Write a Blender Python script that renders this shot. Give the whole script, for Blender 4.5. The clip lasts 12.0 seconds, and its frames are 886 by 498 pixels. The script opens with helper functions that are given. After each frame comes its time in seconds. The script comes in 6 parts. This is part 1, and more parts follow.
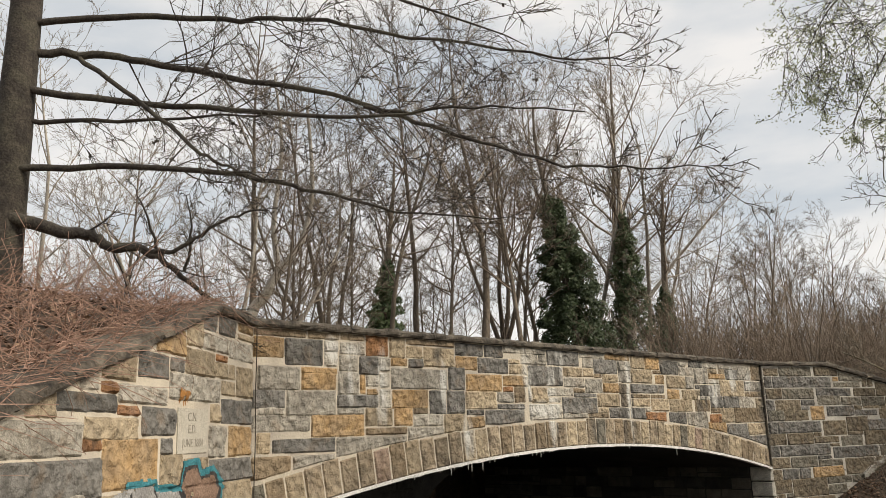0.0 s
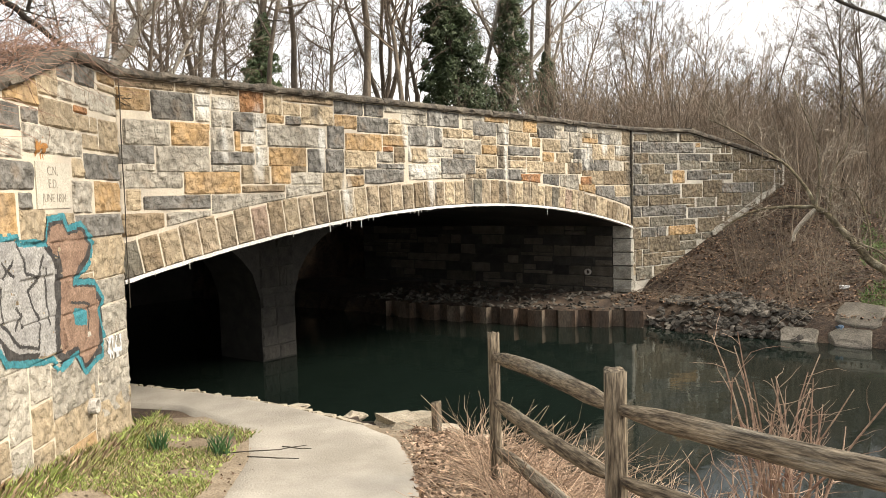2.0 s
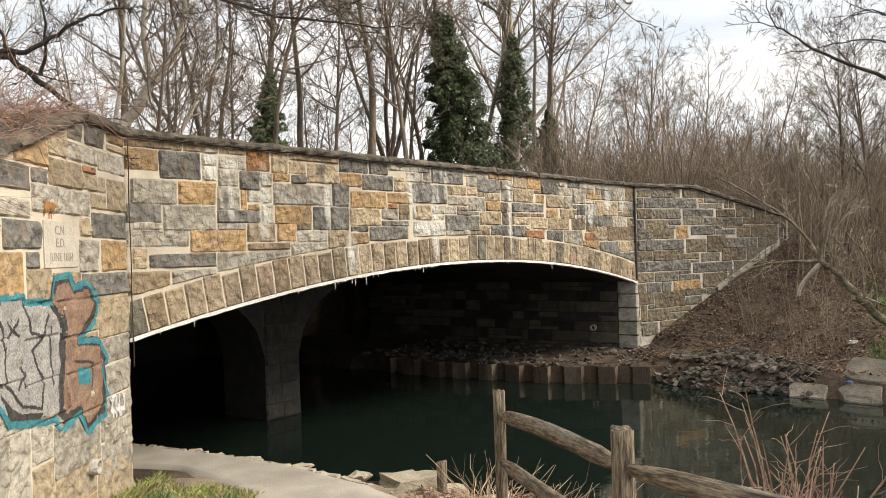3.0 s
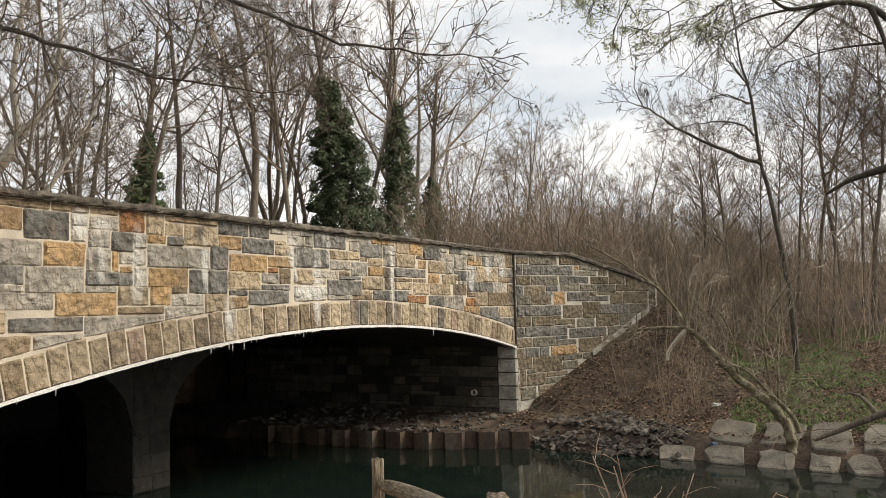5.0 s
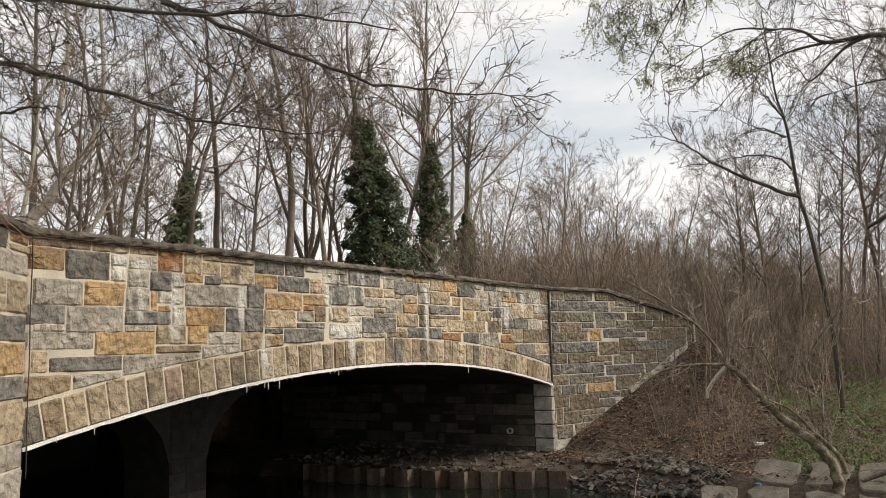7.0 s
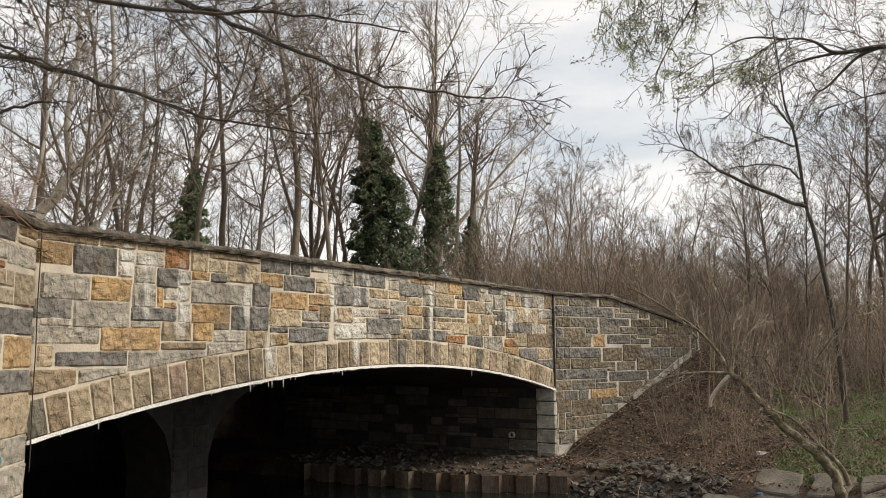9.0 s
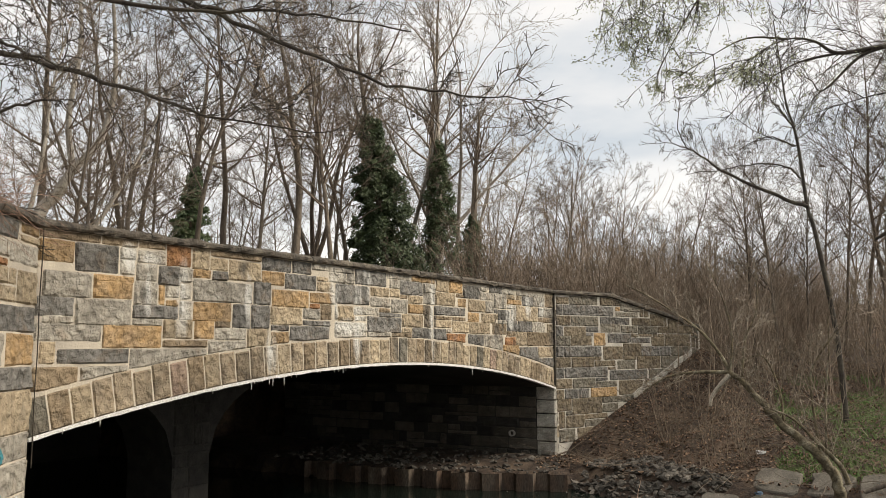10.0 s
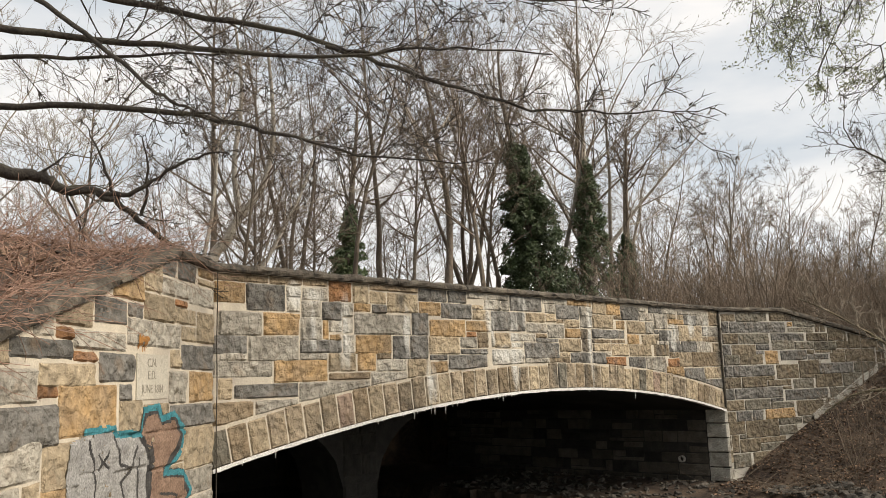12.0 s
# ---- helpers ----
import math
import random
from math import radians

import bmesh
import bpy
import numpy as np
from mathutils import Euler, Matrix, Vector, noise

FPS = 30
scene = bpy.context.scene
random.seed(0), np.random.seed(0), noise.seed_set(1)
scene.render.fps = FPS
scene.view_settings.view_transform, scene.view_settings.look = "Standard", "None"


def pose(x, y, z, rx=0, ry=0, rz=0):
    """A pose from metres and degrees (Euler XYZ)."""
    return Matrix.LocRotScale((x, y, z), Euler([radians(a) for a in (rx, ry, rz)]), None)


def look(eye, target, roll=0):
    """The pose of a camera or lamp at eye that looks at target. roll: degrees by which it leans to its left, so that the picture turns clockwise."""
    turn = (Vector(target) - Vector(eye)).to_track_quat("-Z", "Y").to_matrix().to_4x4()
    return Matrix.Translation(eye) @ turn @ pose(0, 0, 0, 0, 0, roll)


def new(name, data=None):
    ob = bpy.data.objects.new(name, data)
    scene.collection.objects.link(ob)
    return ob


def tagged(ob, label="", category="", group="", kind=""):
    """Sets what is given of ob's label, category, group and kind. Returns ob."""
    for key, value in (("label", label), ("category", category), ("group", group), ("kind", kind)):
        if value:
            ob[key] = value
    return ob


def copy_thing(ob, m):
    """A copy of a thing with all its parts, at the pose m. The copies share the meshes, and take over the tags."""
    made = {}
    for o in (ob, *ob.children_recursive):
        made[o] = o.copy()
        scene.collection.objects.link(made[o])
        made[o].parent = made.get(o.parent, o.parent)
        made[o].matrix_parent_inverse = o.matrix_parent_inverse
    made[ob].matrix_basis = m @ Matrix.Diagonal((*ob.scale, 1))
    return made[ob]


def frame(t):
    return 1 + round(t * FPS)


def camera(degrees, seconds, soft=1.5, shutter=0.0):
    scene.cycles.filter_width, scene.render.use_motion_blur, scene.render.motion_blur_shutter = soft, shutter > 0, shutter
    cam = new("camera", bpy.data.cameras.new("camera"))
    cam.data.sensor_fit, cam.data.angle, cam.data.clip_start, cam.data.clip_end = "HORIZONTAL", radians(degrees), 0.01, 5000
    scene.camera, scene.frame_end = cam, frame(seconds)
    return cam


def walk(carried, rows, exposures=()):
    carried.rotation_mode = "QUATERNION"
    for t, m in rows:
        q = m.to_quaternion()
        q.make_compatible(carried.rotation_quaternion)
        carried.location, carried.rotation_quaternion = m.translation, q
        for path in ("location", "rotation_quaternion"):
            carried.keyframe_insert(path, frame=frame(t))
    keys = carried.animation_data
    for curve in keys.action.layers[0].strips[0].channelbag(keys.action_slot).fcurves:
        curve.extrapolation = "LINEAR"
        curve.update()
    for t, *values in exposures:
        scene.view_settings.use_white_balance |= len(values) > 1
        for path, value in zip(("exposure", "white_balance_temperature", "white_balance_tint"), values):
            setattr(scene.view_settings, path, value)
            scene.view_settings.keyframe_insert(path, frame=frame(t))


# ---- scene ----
from mathutils.bvhtree import BVHTree

# ---- camera ----
cam = camera(56.83, 12.0, soft=0.65)
PATH = [
    (0, -0.001, -0.092, 2.714, 102.95, 1.90, 7.26),
    (0.5, 0.021, 0.025, 2.721, 101.62, 1.43, -1.54),
    (1, 0.025, 0.069, 2.680, 93.65, 1.46, -3.89),
    (1.5, -0.004, 0.043, 2.671, 87.38, 1.81, -2.71),
    (2, -0.001, 0.054, 2.665, 86.30, 1.59, -1.04),
    (2.5, 0.002, 0.046, 2.673, 87.29, 1.51, -0.04),
    (3, 0.000, 0.037, 2.677, 90.21, 1.86, -0.72),
    (3.5, 0.005, 0.016, 2.681, 92.93, 1.41, -2.15),
    (5.5, 0.018, -0.011, 2.700, 94.76, 1.72, -9.69),
    (6, 0.015, -0.016, 2.708, 95.56, 1.71, -8.30),
    (6.5, 0.019, 0.007, 2.713, 96.49, 1.72, -7.05),
    (7, 0.023, -0.008, 2.710, 97.03, 1.71, -6.43),
    (9, -0.000, -0.016, 2.709, 97.21, 0.49, -6.26),
    (9.5, -0.000, -0.020, 2.715, 96.95, 0.27, -6.16),
    (10, -0.005, -0.034, 2.717, 97.06, 0.30, -6.23),
    (10.5, -0.014, -0.039, 2.711, 97.35, 0.75, -5.39),
    (11, -0.034, -0.025, 2.721, 98.11, 1.41, 0.02),
    (11.5, -0.025, -0.019, 2.713, 98.65, 1.51, 2.96),
    (12, -0.022, -0.007, 2.721, 99.10, 2.09, 4.67),
]
EXPOSURES = [(t, stops, 7080, 10) for t, stops in ((0.0, 0.05), (0.5, -0.35), (1.0, -0.3), (1.5, 0.78), (2.0, 0.87), (2.5, 0.7), (3.0, 0.56), (3.5, 0.38), (5.5, 0.3), (7.0, 0.22), (9.0, 0.22), (10.5, 0.18), (12.0, 0.2))]
walk(cam, [(t, pose(x, y, z, rx, ry, rz)) for t, x, y, z, rx, ry, rz in PATH], EXPOSURES)

# ---- light: bright overcast sky, soft sun behind thin cloud ----
world = bpy.data.worlds.new("sky")
scene.world = world
world.use_nodes = True
wn, wl = world.node_tree.nodes, world.node_tree.links
wn.clear()
w_out = wn.new("ShaderNodeOutputWorld")
w_bg = wn.new("ShaderNodeBackground")
w_sky = wn.new("ShaderNodeTexSky")
w_sky.sky_type, w_sky.sun_disc = "NISHITA", False
w_sky.sun_elevation, w_sky.sun_rotation = radians(39), radians(99)
w_dim = wn.new("ShaderNodeVectorMath")
w_dim.operation = "SCALE"
w_dim.inputs["Scale"].default_value = 0.1
w_tc = wn.new("ShaderNodeTexCoord")
w_map = wn.new("ShaderNodeMapping")
w_map.inputs["Scale"].default_value = (1.6, 1.6, 5.0)
w_noise = wn.new("ShaderNodeTexNoise")
w_noise.inputs["Scale"].default_value, w_noise.inputs["Detail"].default_value = 2.2, 6
w_ramp = wn.new("ShaderNodeValToRGB")
w_ramp.color_ramp.elements[0].position, w_ramp.color_ramp.elements[1].position = 0.36, 0.62
w_ramp.color_ramp.elements[0].color, w_ramp.color_ramp.elements[1].color = (0.60, 0.67, 0.76, 1), (0.92, 0.93, 0.96, 1)
w_mix = wn.new("ShaderNodeMix")
w_mix.data_type = "RGBA"
w_mix.inputs[0].default_value = 0.88
wl.new(w_sky.outputs[0], w_dim.inputs[0])
wl.new(w_tc.outputs["Generated"], w_map.inputs[0])
wl.new(w_map.outputs[0], w_noise.inputs["Vector"])
wl.new(w_noise.outputs["Fac"], w_ramp.inputs[0])
wl.new(w_dim.outputs[0], w_mix.inputs[6])
wl.new(w_ramp.outputs[0], w_mix.inputs[7])
wl.new(w_mix.outputs[2], w_bg.inputs["Color"])
w_bg.inputs["Strength"].default_value = 1.0
wl.new(w_bg.outputs[0], w_out.inputs[0])

sun = new("sun", bpy.data.lights.new("sun", "SUN"))
sun.data.energy, sun.data.angle, sun.data.color = 3.2, radians(24), (1.0, 0.95, 0.87)
sun.matrix_world = look((16, -2.5, 13), (0, 0, 0))

# ---- materials ----


def material(name, base, second, scale=6.0, rough=0.85, bump=0.3, fine=60.0, third=None, third_scale=1.2, vary=0.0, stretch=(1, 1, 1), local=False, spec=0.3, island=0.0, grain=0.38):
    """Two colours mixed by a noise, a third in broad patches, fine relief; vary: by piece."""
    m = bpy.data.materials.new(name)
    m.use_nodes = True
    n, l = m.node_tree.nodes, m.node_tree.links
    b = n["Principled BSDF"]
    b.inputs["Roughness"].default_value = rough
    b.inputs["Specular IOR Level"].default_value = spec
    if local:
        pos = n.new("ShaderNodeTexCoord").outputs["Object"]
    else:
        pos = n.new("ShaderNodeNewGeometry").outputs["Position"]
    mp = n.new("ShaderNodeMapping")
    mp.inputs["Scale"].default_value = stretch
    l.new(pos, mp.inputs[0])

    def tex(s, detail=5):
        t = n.new("ShaderNodeTexNoise")
        t.inputs["Scale"].default_value, t.inputs["Detail"].default_value = s, detail
        l.new(mp.outputs[0], t.inputs["Vector"])
        return t.outputs["Fac"]

    def ramp(src, lo, hi):
        r = n.new("ShaderNodeMapRange")
        r.inputs[1].default_value, r.inputs[2].default_value = lo, hi
        l.new(src, r.inputs[0])
        return r.outputs[0]

    def blend(f, a, c):
        x = n.new("ShaderNodeMix")
        x.data_type = "RGBA"
        l.new(f, x.inputs[0])
        for s, v in ((6, a), (7, c)):
            if isinstance(v, tuple):
                x.inputs[s].default_value = (*v, 1)
            else:
                l.new(v, x.inputs[s])
        return x.outputs[2]

    col = blend(ramp(tex(scale), 0.35, 0.65), base, second)
    if third:
        col = blend(ramp(tex(third_scale, 4), 0.5, 0.68), col, third)
    speck = tex(fine, 3)
    hs = n.new("ShaderNodeHueSaturation")
    mm = n.new("ShaderNodeMapRange")
    mm.inputs[1].default_value, mm.inputs[2].default_value = 0.3, 0.7
    mm.inputs[3].default_value, mm.inputs[4].default_value = 1 - grain, 1 + grain
    l.new(speck, mm.inputs[0])
    val = mm.outputs[0]
    if vary:
        oi = n.new("ShaderNodeObjectInfo")
        vr = n.new("ShaderNodeMapRange")
        vr.inputs[3].default_value, vr.inputs[4].default_value = 1 - vary, 1 + vary
        l.new(oi.outputs["Random"], vr.inputs[0])
        mu = n.new("ShaderNodeMath")
        mu.operation = "MULTIPLY"
        l.new(val, mu.inputs[0])
        l.new(vr.outputs[0], mu.inputs[1])
        val = mu.outputs[0]
    if island:
        gi = n.new("ShaderNodeNewGeometry")
        ir = n.new("ShaderNodeMapRange")
        ir.inputs[3].default_value, ir.inputs[4].default_value = 1 - island, 1 + island
        l.new(gi.outputs["Random Per Island"], ir.inputs[0])
        im = n.new("ShaderNodeMath")
        im.operation = "MULTIPLY"
        l.new(val, im.inputs[0])
        l.new(ir.outputs[0], im.inputs[1])
        val = im.outputs[0]
    l.new(val, hs.inputs["Value"])
    l.new(col, hs.inputs["Color"])
    l.new(hs.outputs[0], b.inputs["Base Color"])
    if bump:
        bp = n.new("ShaderNodeBump")
        bp.inputs["Strength"].default_value, bp.inputs["Distance"].default_value = bump, 0.02
        l.new(tex(fine * 0.5, 6), bp.inputs["Height"])
        l.new(bp.outputs[0], b.inputs["Normal"])
    return m


# bridge plan: left corner, way along the face, outward normal
L = Vector((-3.137, 8.447, 0))
U = Vector((0.6259, 0.7799, 0))
NRM = Vector((0.7799, -0.6259, 0))
SPAN = 12.07
SPRING, CROWN, COPE = 1.88, 2.51, 3.96
R = L + U * SPAN


# stains on the bridge face: place along it, height, half width, half height
LIME_RUNS = [(1.06, 3.75, 0.12, 0.14), (1.35, 3.76, 0.15, 0.10), (1.33, 3.35, 0.05, 0.25), (1.80, 3.41, 0.08, 0.50), (2.86, 3.36, 0.07, 0.29), (3.26, 2.75, 0.09, 0.33), (4.55, 3.44, 0.10, 0.49),
             (4.79, 3.06, 0.54, 0.12), (5.08, 3.08, 0.11, 0.55), (5.29, 3.78, 0.11, 0.30), (7.14, 3.32, 0.09, 0.63), (10.04, 3.39, 0.20, 0.26), (10.81, 3.62, 0.16, 0.24), (11.43, 3.59, 0.14, 0.18)]
DAMP_RUNS = [(1.27, 3.36, 0.06, 0.14), (2.75, 3.78, 0.10, 0.14), (4.84, 3.86, 0.11, 0.09), (5.25, 3.67, 0.09, 0.28), (6.10, 2.77, 0.14, 0.27), (6.97, 3.22, 0.11, 0.75),
             (7.23, 3.23, 0.05, 0.75), (0.76, 2.87, 0.03, 0.10), (9.45, 3.12, 0.14, 0.22), (12.0, 3.18, 0.22, 0.8), (9.68, 3.35, 0.07, 0.45)]


def stained(name, base, second, third, bump=0.8, amount=0.9, speckle=0.36):
    """Split-faced stone with speckle, rusty mottling, lime runs and damp runs of their own shapes."""
    m = material(name, base, second, 8.0, 0.92, 0.35, 130.0, third, 3.5, vary=0.2, grain=speckle)
    n, l = m.node_tree.nodes, m.node_tree.links
    b = n["Principled BSDF"]
    src = b.inputs["Base Color"].links[0].from_socket
    geo = n.new("ShaderNodeNewGeometry")

    def node(kind, op, a, c=None, d=None):
        x = n.new(kind)
        x.operation = op
        for i, v in enumerate((a, c, d)):
            if v is None:
                continue
            if isinstance(v, (int, float, tuple)):
                x.inputs[i].default_value = v
            else:
                l.new(v, x.inputs[i])
        return x

    def span(v, lo, hi, out_lo=0.0, out_hi=1.0):
        r = n.new("ShaderNodeMapRange")
        for i, k in enumerate((lo, hi, out_lo, out_hi)):
            r.inputs[i + 1].default_value = k
        l.new(v, r.inputs[0])
        return r.outputs[0]

    def blend(f, a, c):
        x = n.new("ShaderNodeMix")
        x.data_type = "RGBA"
        l.new(f, x.inputs[0])
        l.new(a, x.inputs[6])
        x.inputs[7].default_value = (*c, 1)
        return x.outputs[2]

    def cloud(scale, detail, rough=0.55):
        t = n.new("ShaderNodeTexNoise")
        t.inputs["Scale"].default_value, t.inputs["Detail"].default_value, t.inputs["Roughness"].default_value = scale, detail, rough
        l.new(geo.outputs["Position"], t.inputs["Vector"])
        return t

    # split face: broad breaks with sharp creases and fine grit
    chip = cloud(8.0, 6, 0.6)
    crease = n.new("ShaderNodeTexVoronoi")
    crease.inputs["Scale"].default_value = 11.0
    warp = node("ShaderNodeVectorMath", "MULTIPLY_ADD", chip.outputs["Color"], (0.14, 0.14, 0.14), geo.outputs["Position"])
    l.new(warp.outputs[0], crease.inputs["Vector"])
    high = node("ShaderNodeMath", "MULTIPLY_ADD", crease.outputs["Distance"], -0.5, chip.outputs["Fac"])
    cb = n.new("ShaderNodeBump")
    cb.inputs["Strength"].default_value, cb.inputs["Distance"].default_value = bump, 0.09
    l.new(high.outputs[0], cb.inputs["Height"])
    l.new(b.inputs["Normal"].links[0].from_socket, cb.inputs["Normal"])
    l.new(cb.outputs[0], b.inputs["Normal"])
    # shade painted into the low breaks by their depth, rusty brown bloom
    break_shade = n.new("ShaderNodeHueSaturation")
    l.new(span(high.outputs[0], 0.05, 0.36, 0.72, 1.06), break_shade.inputs["Value"])
    l.new(src, break_shade.inputs["Color"])
    src = blend(span(cloud(4.6, 5, 0.62).outputs["Fac"], 0.54, 0.76, 0.0, 0.5), break_shade.outputs[0], (0.23, 0.15, 0.085))
    # along the face and up
    along = node("ShaderNodeVectorMath", "DOT_PRODUCT", geo.outputs["Position"], tuple(U))
    off = node("ShaderNodeMath", "SUBTRACT", along.outputs["Value"], L.dot(U))
    sep = n.new("ShaderNodeSeparateXYZ")
    l.new(geo.outputs["Position"], sep.inputs[0])
    com = n.new("ShaderNodeCombineXYZ")
    l.new(off.outputs[0], com.inputs[0])
    l.new(sep.outputs["Z"], com.inputs[1])
    drip = n.new("ShaderNodeTexNoise")
    drip.inputs["Scale"].default_value, drip.inputs["Detail"].default_value = 9.0, 5
    squash = node("ShaderNodeVectorMath", "MULTIPLY", com.outputs[0], (1.0, 0.16, 1.0))
    l.new(squash.outputs[0], drip.inputs["Vector"])

    def runs(table):
        least = None
        for a, z, w, h in table:
            q = node("ShaderNodeVectorMath", "MULTIPLY_ADD", com.outputs[0], (1 / w, 1 / h, 0.0), (-a / w, -z / h, 0.0))
            ln = node("ShaderNodeVectorMath", "LENGTH", q.outputs[0]).outputs["Value"]
            least = ln if least is None else node("ShaderNodeMath", "MINIMUM", least, ln).outputs[0]
        return least

    lime = node("ShaderNodeMath", "MULTIPLY_ADD", drip.outputs["Fac"], -2.2, runs(LIME_RUNS))
    damp = node("ShaderNodeMath", "MULTIPLY_ADD", drip.outputs["Fac"], 1.6, runs(DAMP_RUNS))
    src = blend(span(lime.outputs[0], 0.1, -0.75, 0.0, amount), src, (0.60, 0.58, 0.53))
    src = blend(span(damp.outputs[0], 2.1, 1.1, 0.0, 0.75), src, (0.075, 0.07, 0.062))
    l.new(src, b.inputs["Base Color"])
    return m


M_OCHRE = stained("ochre_stone", (0.46, 0.295, 0.14), (0.38, 0.265, 0.15), (0.33, 0.235, 0.14))
M_TAN = stained("tan_stone", (0.46, 0.37, 0.25), (0.39, 0.31, 0.21), (0.33, 0.27, 0.19))
M_PALE = stained("pale_stone", (0.46, 0.42, 0.35), (0.39, 0.355, 0.295), (0.32, 0.29, 0.24))
M_DARK = stained("dark_stone", (0.165, 0.155, 0.138), (0.205, 0.193, 0.172), (0.14, 0.13, 0.115))
M_BROWN = stained("brown_stone", (0.30, 0.23, 0.15), (0.25, 0.19, 0.125), (0.20, 0.155, 0.105))
M_RUST = stained("rust_stone", (0.36, 0.18, 0.08), (0.28, 0.15, 0.08), (0.2, 0.13, 0.09))
M_VOUSS = stained("voussoir_stone", (0.40, 0.32, 0.225), (0.30, 0.24, 0.165), (0.18, 0.145, 0.105))
M_ROSE = stained("rose_stone", (0.43, 0.31, 0.24), (0.35, 0.26, 0.19), (0.27, 0.2, 0.15))
# brown stone with dirt, and the far wing's weaker sun put into its colour
M_DULL = stained("weathered_shaded_brown_stone", (0.235, 0.19, 0.13), (0.19, 0.155, 0.108), (0.15, 0.122, 0.088))
M_MORTAR = material("mortar", (0.62, 0.55, 0.44), (0.52, 0.455, 0.36), 5, 0.95, 0.4, 90, (0.42, 0.37, 0.31), 1.0, grain=0.14)
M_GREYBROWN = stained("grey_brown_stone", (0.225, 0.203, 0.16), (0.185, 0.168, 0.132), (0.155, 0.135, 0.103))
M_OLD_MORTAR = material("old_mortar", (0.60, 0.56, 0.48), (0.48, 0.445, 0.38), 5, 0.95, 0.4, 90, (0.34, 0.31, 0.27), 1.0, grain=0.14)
M_COPING = material("coping_stone", (0.12, 0.10, 0.078), (0.055, 0.048, 0.04), 9, 0.95, 1.0, 60, (0.18, 0.155, 0.12), 3.0, vary=0.15)
M_LIME = material("lime_crust", (0.72, 0.70, 0.66), (0.60, 0.58, 0.54), 8, 0.8, 0.4, 90)
M_QUOIN = material("washed_quoin", (0.52, 0.49, 0.42), (0.35, 0.325, 0.275), 5, 0.9, 0.7, 60, (0.22, 0.205, 0.17), 2.6, vary=0.15)
# inner stone, mortar and soffit: the arch's deep shade is put into their colours
M_INNER = material("shade_dark_stone", (0.047, 0.043, 0.037), (0.03, 0.028, 0.025), 5, 0.9, 0.5, 60, vary=0.3)
M_INNER_JOINT = material("shade_dark_mortar", (0.055, 0.05, 0.045), (0.034, 0.032, 0.029), 5, 0.95, 0.3, 60)
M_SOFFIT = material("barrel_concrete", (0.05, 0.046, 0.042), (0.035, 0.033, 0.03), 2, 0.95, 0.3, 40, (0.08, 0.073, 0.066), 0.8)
M_BARK = material("grey_bark", (0.17, 0.138, 0.105), (0.10, 0.08, 0.062), 4, 0.95, 0.5, 30, stretch=(1, 1, 0.3), vary=0.25)
M_PALE_BARK = material("pale_bark", (0.42, 0.38, 0.32), (0.24, 0.21, 0.17), 2.5, 0.9, 0.4, 30, stretch=(1, 1, 0.5), vary=0.2)
M_TWIG = material("twig_bark", (0.185, 0.145, 0.108), (0.12, 0.092, 0.068), 3, 0.95, 0, 30, vary=0.3)
# bark colour lowered to hold the near trunk's shadow
M_NEAR_BARK = material("dark_bark", (0.075, 0.063, 0.05), (0.042, 0.036, 0.03), 9, 0.95, 0.8, 50, (0.095, 0.085, 0.062), 3)
M_BRUSH = material("brush_twig", (0.32, 0.25, 0.185), (0.205, 0.158, 0.116), 1.5, 0.95, 0, 30, vary=0.35)
M_MOSSY = material("mossy_bark", (0.21, 0.17, 0.105), (0.085, 0.068, 0.045), 9, 0.95, 0.9, 50, (0.33, 0.295, 0.21), 5.0)
M_TORN = material("bare_torn_wood", (0.56, 0.49, 0.39), (0.42, 0.355, 0.27), 8, 0.9, 0.6, 60)
M_PALE_TWIG = material("pale_twig_bark", (0.31, 0.26, 0.20), (0.19, 0.155, 0.115), 2.0, 0.95, 0, 30, vary=0.3)
M_VINE = material("red_brown_vine", (0.31, 0.195, 0.145), (0.21, 0.13, 0.095), 4, 0.95, 0, 30, vary=0.3)
M_IVY = material("ivy_leaf", (0.042, 0.066, 0.028), (0.07, 0.092, 0.038), 3, 0.55, 0, 20, vary=0.2, spec=0.4)
M_BUD = material("young_leaf", (0.38, 0.40, 0.25), (0.28, 0.30, 0.18), 3, 0.7, 0, 20)
M_SOIL = material("leafy_soil", (0.085, 0.058, 0.042), (0.043, 0.033, 0.026), 12, 1.0, 1.0, 45, (0.13, 0.092, 0.064), 1.7)
M_PATH = material("worn_concrete_path", (0.44, 0.40, 0.34), (0.36, 0.325, 0.275), 2.5, 0.95, 0.4, 90, (0.30, 0.27, 0.225), 0.9, grain=0.14)
M_LIP = material("limestone_lip", (0.46, 0.40, 0.31), (0.33, 0.28, 0.21), 6, 0.95, 0.6, 60, vary=0.15)
M_WOOD = material("weathered_wood", (0.27, 0.215, 0.15), (0.05, 0.037, 0.026), 60, 0.9, 1.0, 180, (0.34, 0.315, 0.26), 6.0, stretch=(1, 1, 0.12), local=True)
# rust colour, lowered to include the arch's shade on the piling
M_RUSTPILE = material("rusty_sheet_pile", (0.105, 0.067, 0.044), (0.06, 0.045, 0.035), 4, 0.8, 0.5, 50, (0.19, 0.15, 0.11), 2.0, stretch=(1, 1, 0.3))
M_ROCK = material("grey_rubble", (0.135, 0.118, 0.098), (0.075, 0.067, 0.056), 6, 0.95, 0.6, 50, island=0.6)
